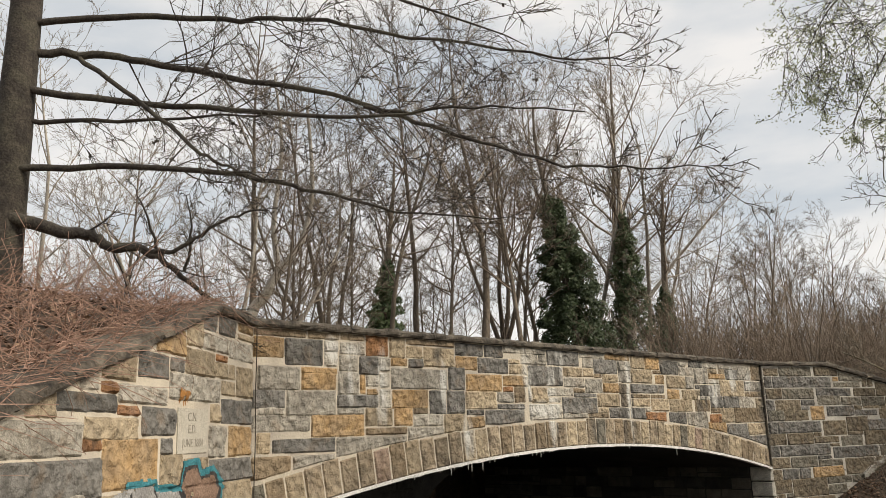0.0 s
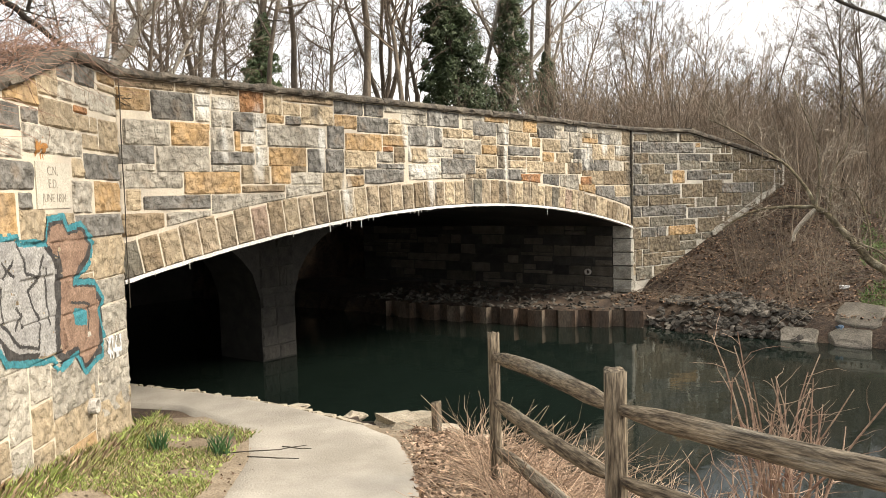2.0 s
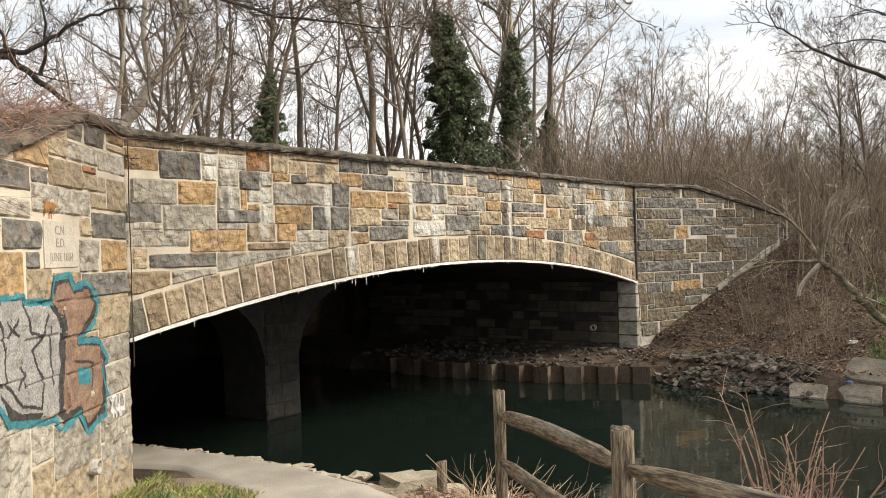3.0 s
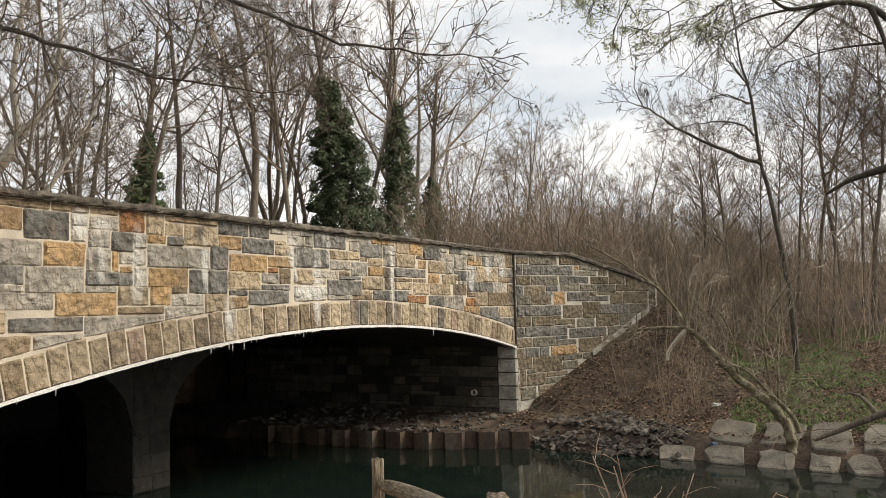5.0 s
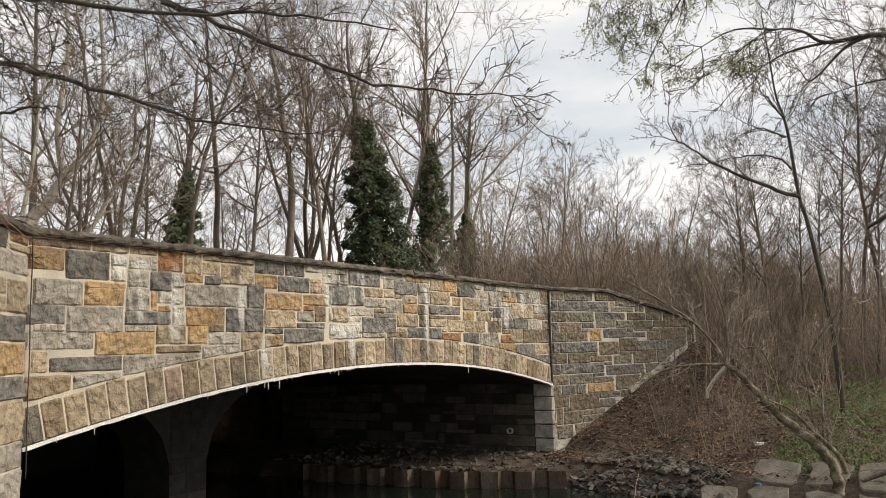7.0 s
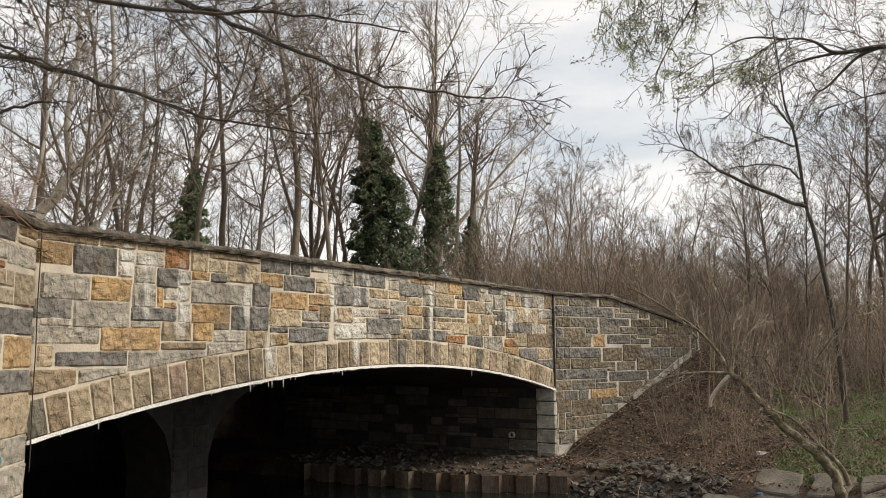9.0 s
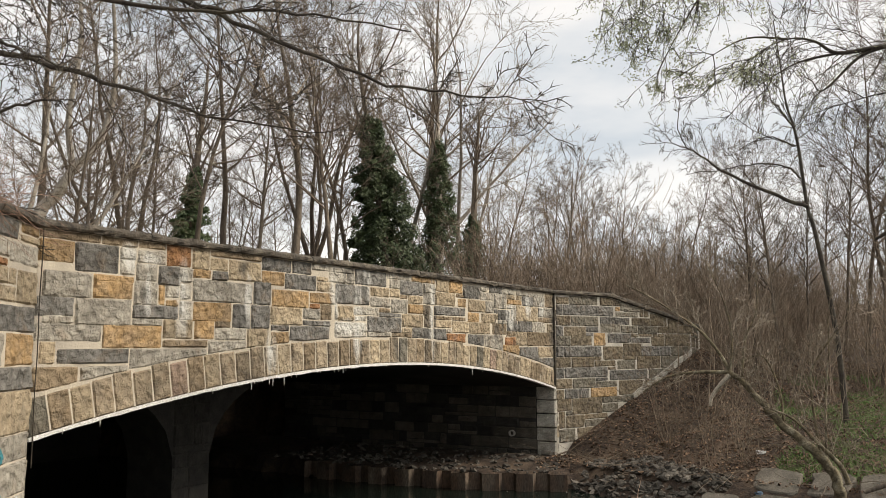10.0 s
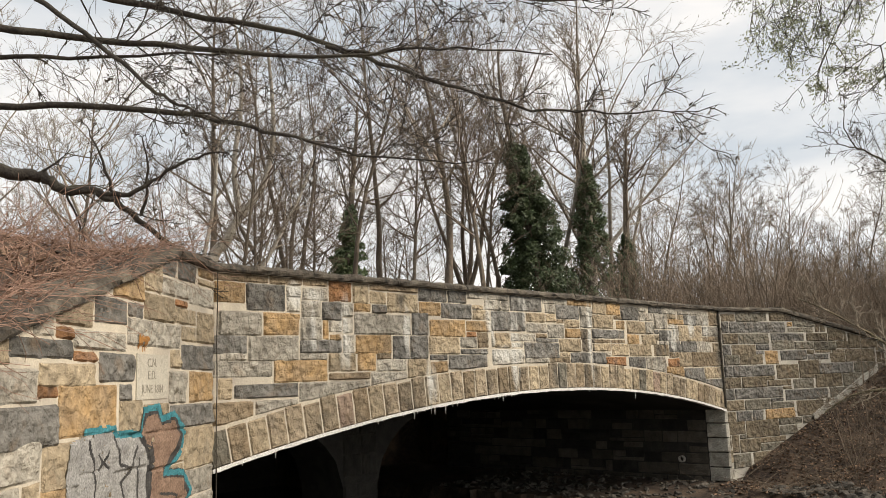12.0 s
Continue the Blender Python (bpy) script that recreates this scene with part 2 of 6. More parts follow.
M_SLAB = material("river_slab", (0.21, 0.185, 0.15), (0.135, 0.118, 0.095), 4, 0.95, 0.7, 50, (0.11, 0.10, 0.08), 1.8, vary=0.2)
M_GRASS = material("spring_grass", (0.24, 0.31, 0.075), (0.34, 0.38, 0.13), 3, 0.8, 0, 20, (0.33, 0.30, 0.15), 1.3, island=0.4)
M_STRAW = material("dry_straw", (0.45, 0.33, 0.235), (0.29, 0.195, 0.135), 3, 0.9, 0, 20, island=0.6)
M_LEAFLITTER = material("fallen_leaves", (0.13, 0.083, 0.055), (0.23, 0.15, 0.098), 9, 0.95, 0, 20, (0.10, 0.065, 0.048), 2.0, island=0.75)
M_PIPE = material("clay_pipe", (0.46, 0.43, 0.38), (0.36, 0.33, 0.29), 6, 0.8, 0.3, 60)

M_WATER = bpy.data.materials.new("green_black_water")
M_WATER.use_nodes = True
n_, l_ = M_WATER.node_tree.nodes, M_WATER.node_tree.links
b_ = n_["Principled BSDF"]
b_.inputs["Base Color"].default_value = (0.008, 0.0135, 0.0105, 1)
b_.inputs["Roughness"].default_value = 0.06
b_.inputs["IOR"].default_value = 1.33
t_ = n_.new("ShaderNodeTexNoise")
t_.inputs["Scale"].default_value, t_.inputs["Detail"].default_value = 2.2, 4
g_ = n_.new("ShaderNodeNewGeometry")
l_.new(g_.outputs["Position"], t_.inputs["Vector"])
p_ = n_.new("ShaderNodeBump")
p_.inputs["Strength"].default_value, p_.inputs["Distance"].default_value = 0.12, 0.03
l_.new(t_.outputs["Fac"], p_.inputs["Height"])
l_.new(p_.outputs[0], b_.inputs["Normal"])

# ---- mesh helpers ----


class Net:
    """Gathers vertices and faces for one mesh."""

    def __init__(self):
        self.v, self.f = [], []

    def quad_grid(self, rows):
        base, w = len(self.v), len(rows[0])
        for r in rows:
            self.v += [tuple(p) for p in r]
        for j in range(len(rows) - 1):
            for i in range(w - 1):
                a = base + j * w + i
                self.f.append((a, a + 1, a + w + 1, a + w))

    def tube(self, pts, radii, sides=6, cap=False, point=False):
        """A tapered tube; point: it ends in a single vertex."""
        base = len(self.v)
        pts = [Vector(p) for p in pts]
        for k, p in enumerate(pts):
            d = (pts[min(k + 1, len(pts) - 1)] - pts[max(k - 1, 0)])
            d = d.normalized() if d.length > 1e-9 else Vector((0, 0, 1))
            a = d.cross(Vector((0.31, 0.94, 0.12))).normalized()
            b = d.cross(a)
            if point and k == len(pts) - 1:
                self.v.append(tuple(p))
                break
            for s in range(sides):
                q = 2 * math.pi * s / sides
                self.v.append(tuple(p + (a * math.cos(q) + b * math.sin(q)) * radii[k]))
        for k in range(len(pts) - 1):
            for s in range(sides):
                i, j = base + k * sides + s, base + k * sides + (s + 1) % sides
                if point and k == len(pts) - 2:
                    self.f.append((i, j, base + (k + 1) * sides))
                    continue
                self.f.append((i, j, j + sides, i + sides))
        if cap:
            self.f.append(tuple(base + s for s in reversed(range(sides))))
            self.f.append(tuple(base + (len(pts) - 1) * sides + s for s in range(sides)))

    def box(self, lo, hi, m=None):
        base = len(self.v)
        for z in (lo[2], hi[2]):
            for x, y in ((lo[0], lo[1]), (hi[0], lo[1]), (hi[0], hi[1]), (lo[0], hi[1])):
                p = Vector((x, y, z))
                self.v.append(tuple(m @ p if m else p))
        for q in ((3, 2, 1, 0), (4, 5, 6, 7), (0, 1, 5, 4), (1, 2, 6, 5), (2, 3, 7, 6), (3, 0, 4, 7)):
            self.f.append(tuple(base + i for i in q))

    def leaf(self, p, size, rng):
        a = Vector((rng.uniform(-1, 1), rng.uniform(-1, 1), rng.uniform(-1, 1))).normalized()
        b = a.orthogonal().normalized()
        base = len(self.v)
        p = Vector(p)
        self.v += [tuple(p - a * size * 0.5), tuple(p + b * size * 0.32), tuple(p + a * size * 0.5), tuple(p - b * size * 0.32)]
        self.f.append((base, base + 1, base + 2, base + 3))

    def mesh(self, name, mat, smooth=False):
        me = bpy.data.meshes.new(name)
        me.from_pydata(self.v, [], self.f)
        me.materials.append(mat)
        if smooth:
            me.polygons.foreach_set("use_smooth", [True] * len(me.polygons))
        me.update()
        return me


def part(name, net, mat, parent, label="", smooth=False):
    ob = new(name, net.mesh(name, mat, smooth))
    ob.parent = parent
    if label:
        ob["label"] = label
    return ob


def thing(name, label, category, at=(0, 0, 0), group="", kind=""):
    ob = new(name)
    ob.location = at
    return tagged(ob, label, category, group, kind)


def single(name, net, mat, label, category, group="", kind="", smooth=False):
    return tagged(new(name, net.mesh(name, mat, smooth)), label, category, group, kind)


def fbm(x, y, z=0.0):
    return noise.fractal(Vector((x, y, z)), 1.0, 2.0, 4)


def smooth01(x):
    x = min(1.0, max(0.0, x))
    return x * x * (3 - 2 * x)


def seg_dist(p, a, b):
    ab = b - a
    k = min(1.0, max(0.0, (p - a).dot(ab) / ab.length_squared))
    return (p - a - ab * k).length


# ---- ground: stream channel, near bank with path, far bank, hill, road embankment ----
def V2(x, y):
    return Vector((x, y))


def on_face(a, inward):
    p = L + U * a - NRM * inward
    return V2(p.x, p.y)


NEAR = [on_face(1.3, 30), on_face(1.3, 12), on_face(1.4, 2.2), V2(-2.65, 10.15), V2(-1.54, 9.45), V2(-0.57, 8.75), V2(0.25, 8.2),
        V2(1.2, 6.9), V2(2.4, 5.7), V2(4.2, 4.2), V2(7.5, 1.0), V2(13, -6), V2(40, -40)]
FAR = [on_face(9.35, 30), on_face(9.35, 12), on_face(9.35, 3.2), V2(2.3, 16.62), V2(4.25, 16.1), V2(4.6, 15.2), V2(5.3, 14.6), V2(6.48, 13.75), V2(7.81, 12.43), V2(8.75, 11.53), V2(11, 9),
       V2(16, 3), V2(26, -8), V2(60, -40)]
LOOP = NEAR + FAR[::-1]


def in_river(p):
    inside = False
    for i in range(len(LOOP)):
        a, b = LOOP[i], LOOP[i - 1]
        if (a.y > p.y) != (b.y > p.y) and p.x < (b.x - a.x) * (p.y - a.y) / (b.y - a.y) + a.x:
            inside = not inside
    return inside


W_LEFT = Vector((0.0138, -0.9999, 0))
W_RIGHT = Vector((0.8323, 0.5543, 0))


def rake_left(a):
    return COPE if a < 1.06 else COPE - 0.335 * (a - 1.06)


def rake_right(a):
    return COPE if a < 1.98 else COPE - 0.19 * (a - 1.98)


def height(x, y):
    p = V2(x, y)
    f = Vector((x, y, 0)) - L
    along, inward = f.dot(U), -f.dot(NRM)
    near = min(seg_dist(p, NEAR[i], NEAR[i + 1]) for i in range(len(NEAR) - 1))
    far = min(seg_dist(p, FAR[i], FAR[i + 1]) for i in range(len(FAR) - 1))
    if in_river(p):
        return -0.15 - 0.6 * smooth01(min(near, far) / 1.2)
    wob = 0.05 * fbm(x * 0.7, y * 0.7)
    road = 3.0
    if near < far:
        # near side: path slopes down to the bridge
        z = 0.3 + 0.85 * smooth01((8.3 - y) / 9.0) + 0.28 * max(0.0, min(2.0, -2.55 - x)) * smooth01((9 - y) / 3.0) + wob * 0.5
        if x > 0.2:
            z -= 0.35 * smooth01((x - 0.2) / 2.0)
        z = min(z, 0.12 + near * 1.0) if y < 8.5 else min(z, 0.28)
        if x < -3.37 and along < 0.3:
            d = -3.37 - x
            top = rake_left(max(0.0, 8.45 - y)) - 0.02
            if y > -1:
                z = max(z, min(top + 0.20 * min(d, 2.2), 4.3) * smooth01((y + 1) / 3))
        if along < -0.2 and inward > 0.3:
            z = max(z, road)
        if along >= -0.3 and inward > 0.0 and along < 1.6:
            z = 0.27
    else:
        g = Vector((x, y, 0)) - R
        a, out = g.dot(W_RIGHT), g.dot(Vector((W_RIGHT.y, -W_RIGHT.x, 0)))
        z = 0.48 * min(far, 1.0) + 0.24 * max(0.0, min(far - 1.0, 3.0)) + 0.115 * max(0, min(far - 4.0, 30)) + wob * 2 * smooth01(far - 0.6)
        foot = 0.45 + 0.40 * max(0.0, min(a, 5.6)) - 0.5 * max(0.0, a - 5.6)
        if out > -0.4 and -0.6 < a < 9:
            z = max(z * smooth01(out / 3.0 + 0.15 + max(0.0, a - 5) * 0.3), foot - 0.35 * max(0.0, out - 0.2))
            z = max(z, 0.4 * smooth01(far / 0.6))
        if along > SPAN - 0.1 and inward > 0.2 and out < -0.25:
            z = max(z, road - 0.1 if a < 2 else min(road - 0.1, rake_right(a) - 0.25))
        if 9.2 < along < SPAN + 0.4 and inward > -0.75:
            z = 0.30 + 0.05 * fbm(x * 3, y * 3) + 0.12 * smooth01((along - 10.6) / 1.2)
    if inward > 10 and -1 < along < 13:
        z = road
    dist = math.hypot(x, y)
    z += 0.035 * max(0.0, min(dist - 24, 60)) * smooth01((inward + 8) / 10)
    return z


def ticks(lo, hi, core_lo, core_hi, step):
    out, s, x = [], step, core_lo
    while x > lo:
        s *= 1.25
        x -= s
        out.append(x)
    out = out[::-1]
    k = core_lo
    while k <= core_hi:
        out.append(k)
        k += step
    s = step
    while out[-1] < hi:
        s *= 1.25
        out.append(out[-1] + s)
    return out


gx, gy = ticks(-600, 600, -7, 14, 0.22), ticks(-300, 900, 1, 24, 0.22)
g_net = Net()
g_net.quad_grid([[(x, y, height(x, y)) for x in gx] for y in gy])
ground = single("ground", g_net, M_SOIL, "brown leafy soil of the stream banks", "ground", kind="structure", smooth=True)
w_net = Net()
w_net.quad_grid([[(x, y, 0.0) for x in (-40, 0, 20, 70)] for y in (-45, 0, 20, 50)])
water = single("water", w_net, M_WATER, "dark green still stream water under the bridge", "water", kind="structure")

# ---- stone bridge ----
HALF, RISE = SPAN / 2, CROWN - SPRING
RAD = (HALF * HALF + RISE * RISE) / (2 * RISE)
ARC_Z = CROWN - RAD
RING = 0.41


def arc(a, r=RAD):
    d = r * r - (a - HALF) ** 2
    return ARC_Z + math.sqrt(max(0.0, d))


def basis(origin, way, out):
    """Local x along the wall, y outwards, z up."""
    m = Matrix.Identity(4)
    m.col[0][:3], m.col[1][:3], m.col[2][:3], m.col[3][:3] = way, out, (0, 0, 1), origin
    return m


FACE = basis(L, U, NRM)
LEFT_WING = basis(L, W_LEFT, Vector((0.9999, 0.0138, 0)))
RIGHT_WING = basis(R, W_RIGHT, Vector((W_RIGHT.y, -W_RIGHT.x, 0)))

bridge = thing("stone_bridge", "low-arched bridge of tan and grey ashlar stone over a stream", "bridge")


def stone_net(a0, a1, lo, hi, m, rng, proud=0.018, rough=0.025, nx=8, nz=6):
    """One rock-faced stone between a0 and a1, its bottom and top given along the wall."""
    net = Net()
    rows = []
    seed = rng.uniform(0, 99)
    tilt = rng.uniform(-0.006, 0.006)
    wide = a1 - a0
    rim = min(0.022, wide * 0.2)
    cols = [0.0, rim / wide] + [rim / wide + (1 - 2 * rim / wide) * k / (nx - 2) for k in range(1, nx - 2)] + [1 - rim / wide, 1.0]
    for j in range(nz + 1):
        row = []
        for i, fa in enumerate(cols):
            a = a0 + wide * fa
            b, t = lo(a), max(lo(a) + 0.012, hi(a))
            lip = min(0.02, (t - b) * 0.2)
            z = b if j == 0 else t if j == nz else b + lip + (t - b - 2 * lip) * (j - 1) / (nz - 2)
            edge = i in (0, len(cols) - 1) or j in (0, nz)
            y = (0.004 if edge else proud + 0.008 * (0.5 - j / nz)) + tilt * (fa - 0.5)
            if not edge:
                y = max(0.011, y + rough * (noise.noise(Vector((a * 7, z * 7, seed))) + 0.7 * noise.noise(Vector((a * 17, z * 17, seed)))))
                z += 0.4 * lip * noise.noise(Vector((a * 13, seed, j)))
            else:
                a += 0.006 * noise.noise(Vector((z * 9, a * 9, seed)))
                z += 0.006 * noise.noise(Vector((a * 9, seed, z * 9)))
            row.append((a, y, z))
        rows.append(row)
    ring = rows[0] + [r[-1] for r in rows[1:]] + rows[-1][-2::-1] + [r[0] for r in rows[-2:0:-1]]
    base_rows = [ring + ring[:1], [(a, -0.05, z) for a, y, z in ring + ring[:1]]]
    net.quad_grid(rows)
    net.quad_grid(base_rows[::-1])
    if m is not None:
        net.v = [tuple(m @ Vector(v)) for v in net.v]
    return net


COLOURS = [(M_TAN, 27), (M_PALE, 25), (M_DARK, 20), (M_OCHRE, 14), (M_BROWN, 11), (M_RUST, 3)]


def pick(rng, table):
    k = rng.uniform(0, sum(w for _, w in table))
    for m, w in table:
        k -= w
        if k <= 0:
            return m
    return table[0][0]


def random_ashlar(length, z0, z1, rng, course=(0.30, 0.36), mean=0.62, start=0.0):
    """Coursed random ashlar: boxes (a0, a1, z0, z1), big courses split in places into two or three thin stones."""
    z = z1
    out = []
    while z > z0 + 0.02:
        h = rng.uniform(*course)
        if z - h - z0 < 0.12:
            h = z - z0
        a = start
        while a < length - 0.02:
            w = mean * rng.uniform(0.55, 1.5)
            if length - a - w < 0.25:
                w = length - a
            k = rng.random()
            if k < 0.42:
                out.append((a, a + w, z - h, z))
            elif k < 0.8:
                s = h * rng.choice((0.3, 0.36, 0.62, 0.68))
                c = a + w * rng.uniform(0.35, 0.65)
                if s < h / 2:
                    out.append((a, a + w, z - s, z))
                    out += [(a, c, z - h, z - s), (c, a + w, z - h, z - s)] if w > 0.55 else [(a, a + w, z - h, z - s)]
                else:
                    out += [(a, c, z - s, z), (c, a + w, z - s, z)] if w > 0.55 else [(a, a + w, z - s, z)]
                    out.append((a, a + w, z - h, z - s))
            else:
                c = a + w * rng.uniform(0.4, 0.6)
                out += [(a, c, z - h, z), (c, a + w, z - h, z)]
            a += w
        z -= h
    return out


JOINT = 0.0055
FLUSH = 0.006


def lay(boxes, parent, m, lo, hi, rng, table=COLOURS, bvh_into=None):
    for a0, a1, z0, z1 in boxes:
        b0, b1 = a0 + JOINT, a1 - JOINT
        if b1 - b0 < 0.05:
            continue
        heights = [min(z1, hi(b0 + (b1 - b0) * i / 4)) - max(z0, lo(b0 + (b1 - b0) * i / 4)) for i in range(5)]
        if max(heights) < 0.07:
            continue
        # drop the ends where the stone runs out to nothing
        keep = [i for i in range(5) if heights[i] > 0.035]
        s0, s1 = b0 + (b1 - b0) * min(keep) / 4, b0 + (b1 - b0) * max(keep) / 4
        if s1 - s0 < 0.06:
            continue
        net = stone_net(s0, s1, lambda a: max(z0, lo(a)) + JOINT, lambda a: min(z1, hi(a)) - JOINT, m, rng, proud=rng.uniform(0.014, 0.026))
        if bvh_into is not None:
            k = len(bvh_into.v)
            bvh_into.v += net.v
            bvh_into.f += [tuple(i + k for i in f) for f in net.f]
        part("stone", net, pick(rng, table), parent)


def slab_wall(name, m, length, lo, hi, thick, mat, label="", n=40, start=0.0):
    """Mortar core of a wall: front, back and edges."""
    net = Net()
    aa = [start + (length - start) * i / n for i in range(n + 1)]
    front = [[m @ Vector((a, FLUSH, lo(a))) for a in aa], [m @ Vector((a, FLUSH, hi(a))) for a in aa]]
    back = [[m @ Vector((a, -thick, hi(a))) for a in aa], [m @ Vector((a, -thick, lo(a))) for a in aa]]
    net.quad_grid(front + back + front[:1])
    ends = []
    for a in (aa[0], aa[-1]):
        k = len(net.v)
        net.v += [tuple(m @ Vector((a, y, z))) for y, z in ((FLUSH, lo(a)), (FLUSH, hi(a)), (-thick, hi(a)), (-thick, lo(a)))]
        net.f.append((k, k + 1, k + 2, k + 3))
    return part(name, net, mat, bridge, label)


def schedule(courses):
    """Boxes from a mason's schedule: top of the course, then colour, from-to along the wall / height."""
    for top, text in courses:
        for word in text.split():
            span, tall = word[1:].split("/")
            a0, a1 = (float(v) for v in span.split("-"))
            yield word[0], (a0, a1, top - float(tall), top)


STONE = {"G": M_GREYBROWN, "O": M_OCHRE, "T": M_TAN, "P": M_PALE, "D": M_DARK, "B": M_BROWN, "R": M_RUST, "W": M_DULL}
FACE_COURSES = [
    (3.96, "B0.00-0.71/0.10 B0.71-1.18/0.10 B1.18-1.56/0.09 R1.56-1.93/0.26 T1.93-2.21/0.27 B2.21-3.08/0.09 D3.08-3.65/0.19 D3.65-4.06/0.19 P4.06-5.02/0.11 D5.02-5.84/0.25 P5.84-6.52/0.11"),
    (3.96, "O6.52-7.25/0.11 T7.26-7.70/0.23 O7.70-8.17/0.23 P8.24-9.10/0.06 D9.16-9.69/0.15 P9.69-10.22/0.15 T10.27-11.60/0.05 B11.63-12.07/0.33"),
    (3.92, "D8.17-8.80/0.26 P8.80-9.09/0.10 P10.28-10.88/0.10 P10.88-11.60/0.08"),
    (3.87, "O0.00-0.41/0.25 D0.40-0.94/0.32 P0.94-1.16/0.15 P1.16-1.56/0.17 T2.21-2.51/0.17 T2.51-3.08/0.27 P4.42-4.82/0.17 P4.82-5.02/0.17 P5.90-6.20/0.17 D6.20-6.87/0.25 P6.87-7.26/0.19 P11.06-11.63/0.24"),
    (3.84, "T4.06-4.42/0.06 P8.80-9.33/0.18 P9.33-9.87/0.32 T9.86-10.22/0.12 T10.28-10.54/0.12 D10.53-11.06/0.22"),
    (3.78, "O3.08-3.52/0.20 D3.51-4.16/0.23 T4.16-4.42/0.08"),
    (3.74, "P0.94-1.15/0.19 T7.10-7.24/0.06 T7.24-7.91/0.25 B7.92-8.18/0.08 O9.87-10.54/0.12"),
    (3.71, "P1.15-1.45/0.21 D1.45-1.77/0.24 P1.76-1.95/0.19 O1.95-2.24/0.12 D2.24-2.51/0.13 T4.16-4.57/0.16 D4.57-5.40/0.31 T5.40-5.91/0.16 T5.91-6.20/0.15 P6.87-7.24/0.22"),
    (3.66, "O7.98-8.28/0.17 T8.35-9.00/0.24 P9.00-9.32/0.24"),
    (3.63, "T0.00-0.40/0.07 D2.94-3.27/0.32 D3.27-3.51/0.07 B6.20-6.42/0.08 T6.42-6.87/0.15 P9.87-10.27/0.10 T10.27-11.28/0.33 P11.29-12.07/0.22"),
    (3.59, "P1.95-2.94/0.28"),
    (3.55, "P0.06-0.63/0.28 O0.63-1.15/0.09 O3.27-4.01/0.25 O4.01-4.57/0.17 P5.40-5.94/0.16 P5.94-6.42/0.24 P10.04-10.27/0.26"),
    (3.52, "P1.13-1.46/0.29 P1.77-1.95/0.20 D9.32-9.50/0.10 D9.49-10.04/0.23"),
    (3.49, "O0.63-1.13/0.21 O1.46-1.56/0.25 P1.55-1.77/0.16 O6.42-6.87/0.17 B6.87-7.20/0.19 D7.20-8.27/0.17"),
    (3.42, "T4.56-4.64/0.26 O8.34-8.78/0.19 T8.84-9.42/0.20 T9.42-9.50/0.12 B11.28-12.07/0.13"),
    (3.39, "R4.01-4.25/0.09 B4.25-4.51/0.24 T4.63-5.01/0.24 P5.01-5.64/0.14 B5.64-5.94/0.08"),
    (3.32, "O1.56-1.76/0.09 P1.76-1.96/0.25 O1.96-2.58/0.25 D2.58-2.90/0.32 D2.90-3.25/0.32 T3.25-3.88/0.26 P3.88-4.25/0.17 D5.64-6.25/0.08 T6.25-6.89/0.23 B6.89-7.20/0.23 B7.20-7.80/0.08 B7.80-8.28/0.08"),
    (3.32, "P9.48-9.85/0.10 D9.85-10.34/0.24 D10.34-11.02/0.24 P11.02-11.65/0.24"),
    (3.29, "D0.00-0.43/0.22 P0.43-1.12/0.30 T11.71-12.07/0.21"),
    (3.25, "D1.12-1.76/0.17 P5.02-5.32/0.09 D5.33-6.25/0.26 T7.20-7.79/0.15 T7.79-8.39/0.23 T8.39-9.19/0.24 B9.26-9.84/0.24"),
    (3.15, "D3.88-4.48/0.09 P4.56-5.33/0.25"),
    (3.10, "P0.07-0.43/0.10 P1.12-1.54/0.10 T1.54-1.98/0.24 O1.99-2.31/0.24 B2.31-2.58/0.10 T6.25-6.54/0.11 D6.54-7.15/0.21 D7.15-7.61/0.22 P7.60-7.78/0.08 B9.84-10.22/0.12 T10.21-10.75/0.30 B10.75-12.07/0.31"),
    (3.07, "D3.26-3.62/0.09 D3.62-4.46/0.22"),
    (3.02, "P0.00-0.76/0.20 O0.76-1.54/0.27 P2.31-2.84/0.17 T2.84-3.24/0.29 P5.33-5.97/0.11 B5.97-6.54/0.10 R7.60-8.27/0.20 D8.34-8.95/0.26 P8.95-9.69/0.36"),
    (2.98, "O3.26-3.62/0.19 R9.77-10.21/0.18"),
    (2.86, "B1.54-2.21/0.10 P2.21-2.84/0.20"),
    (2.83, "T0.06-0.25/0.24 B0.25-0.76/0.07 O9.69-10.39/0.24"),
    (2.79, "D10.39-11.26/0.37 T11.26-12.07/0.24"),
    (2.76, "D0.25-1.11/0.17 P1.11-2.21/0.23"),
    (2.58, "B0.00-0.52/0.25 P0.52-1.11/0.21"),
    (2.55, "D11.26-12.07/0.33"),
]
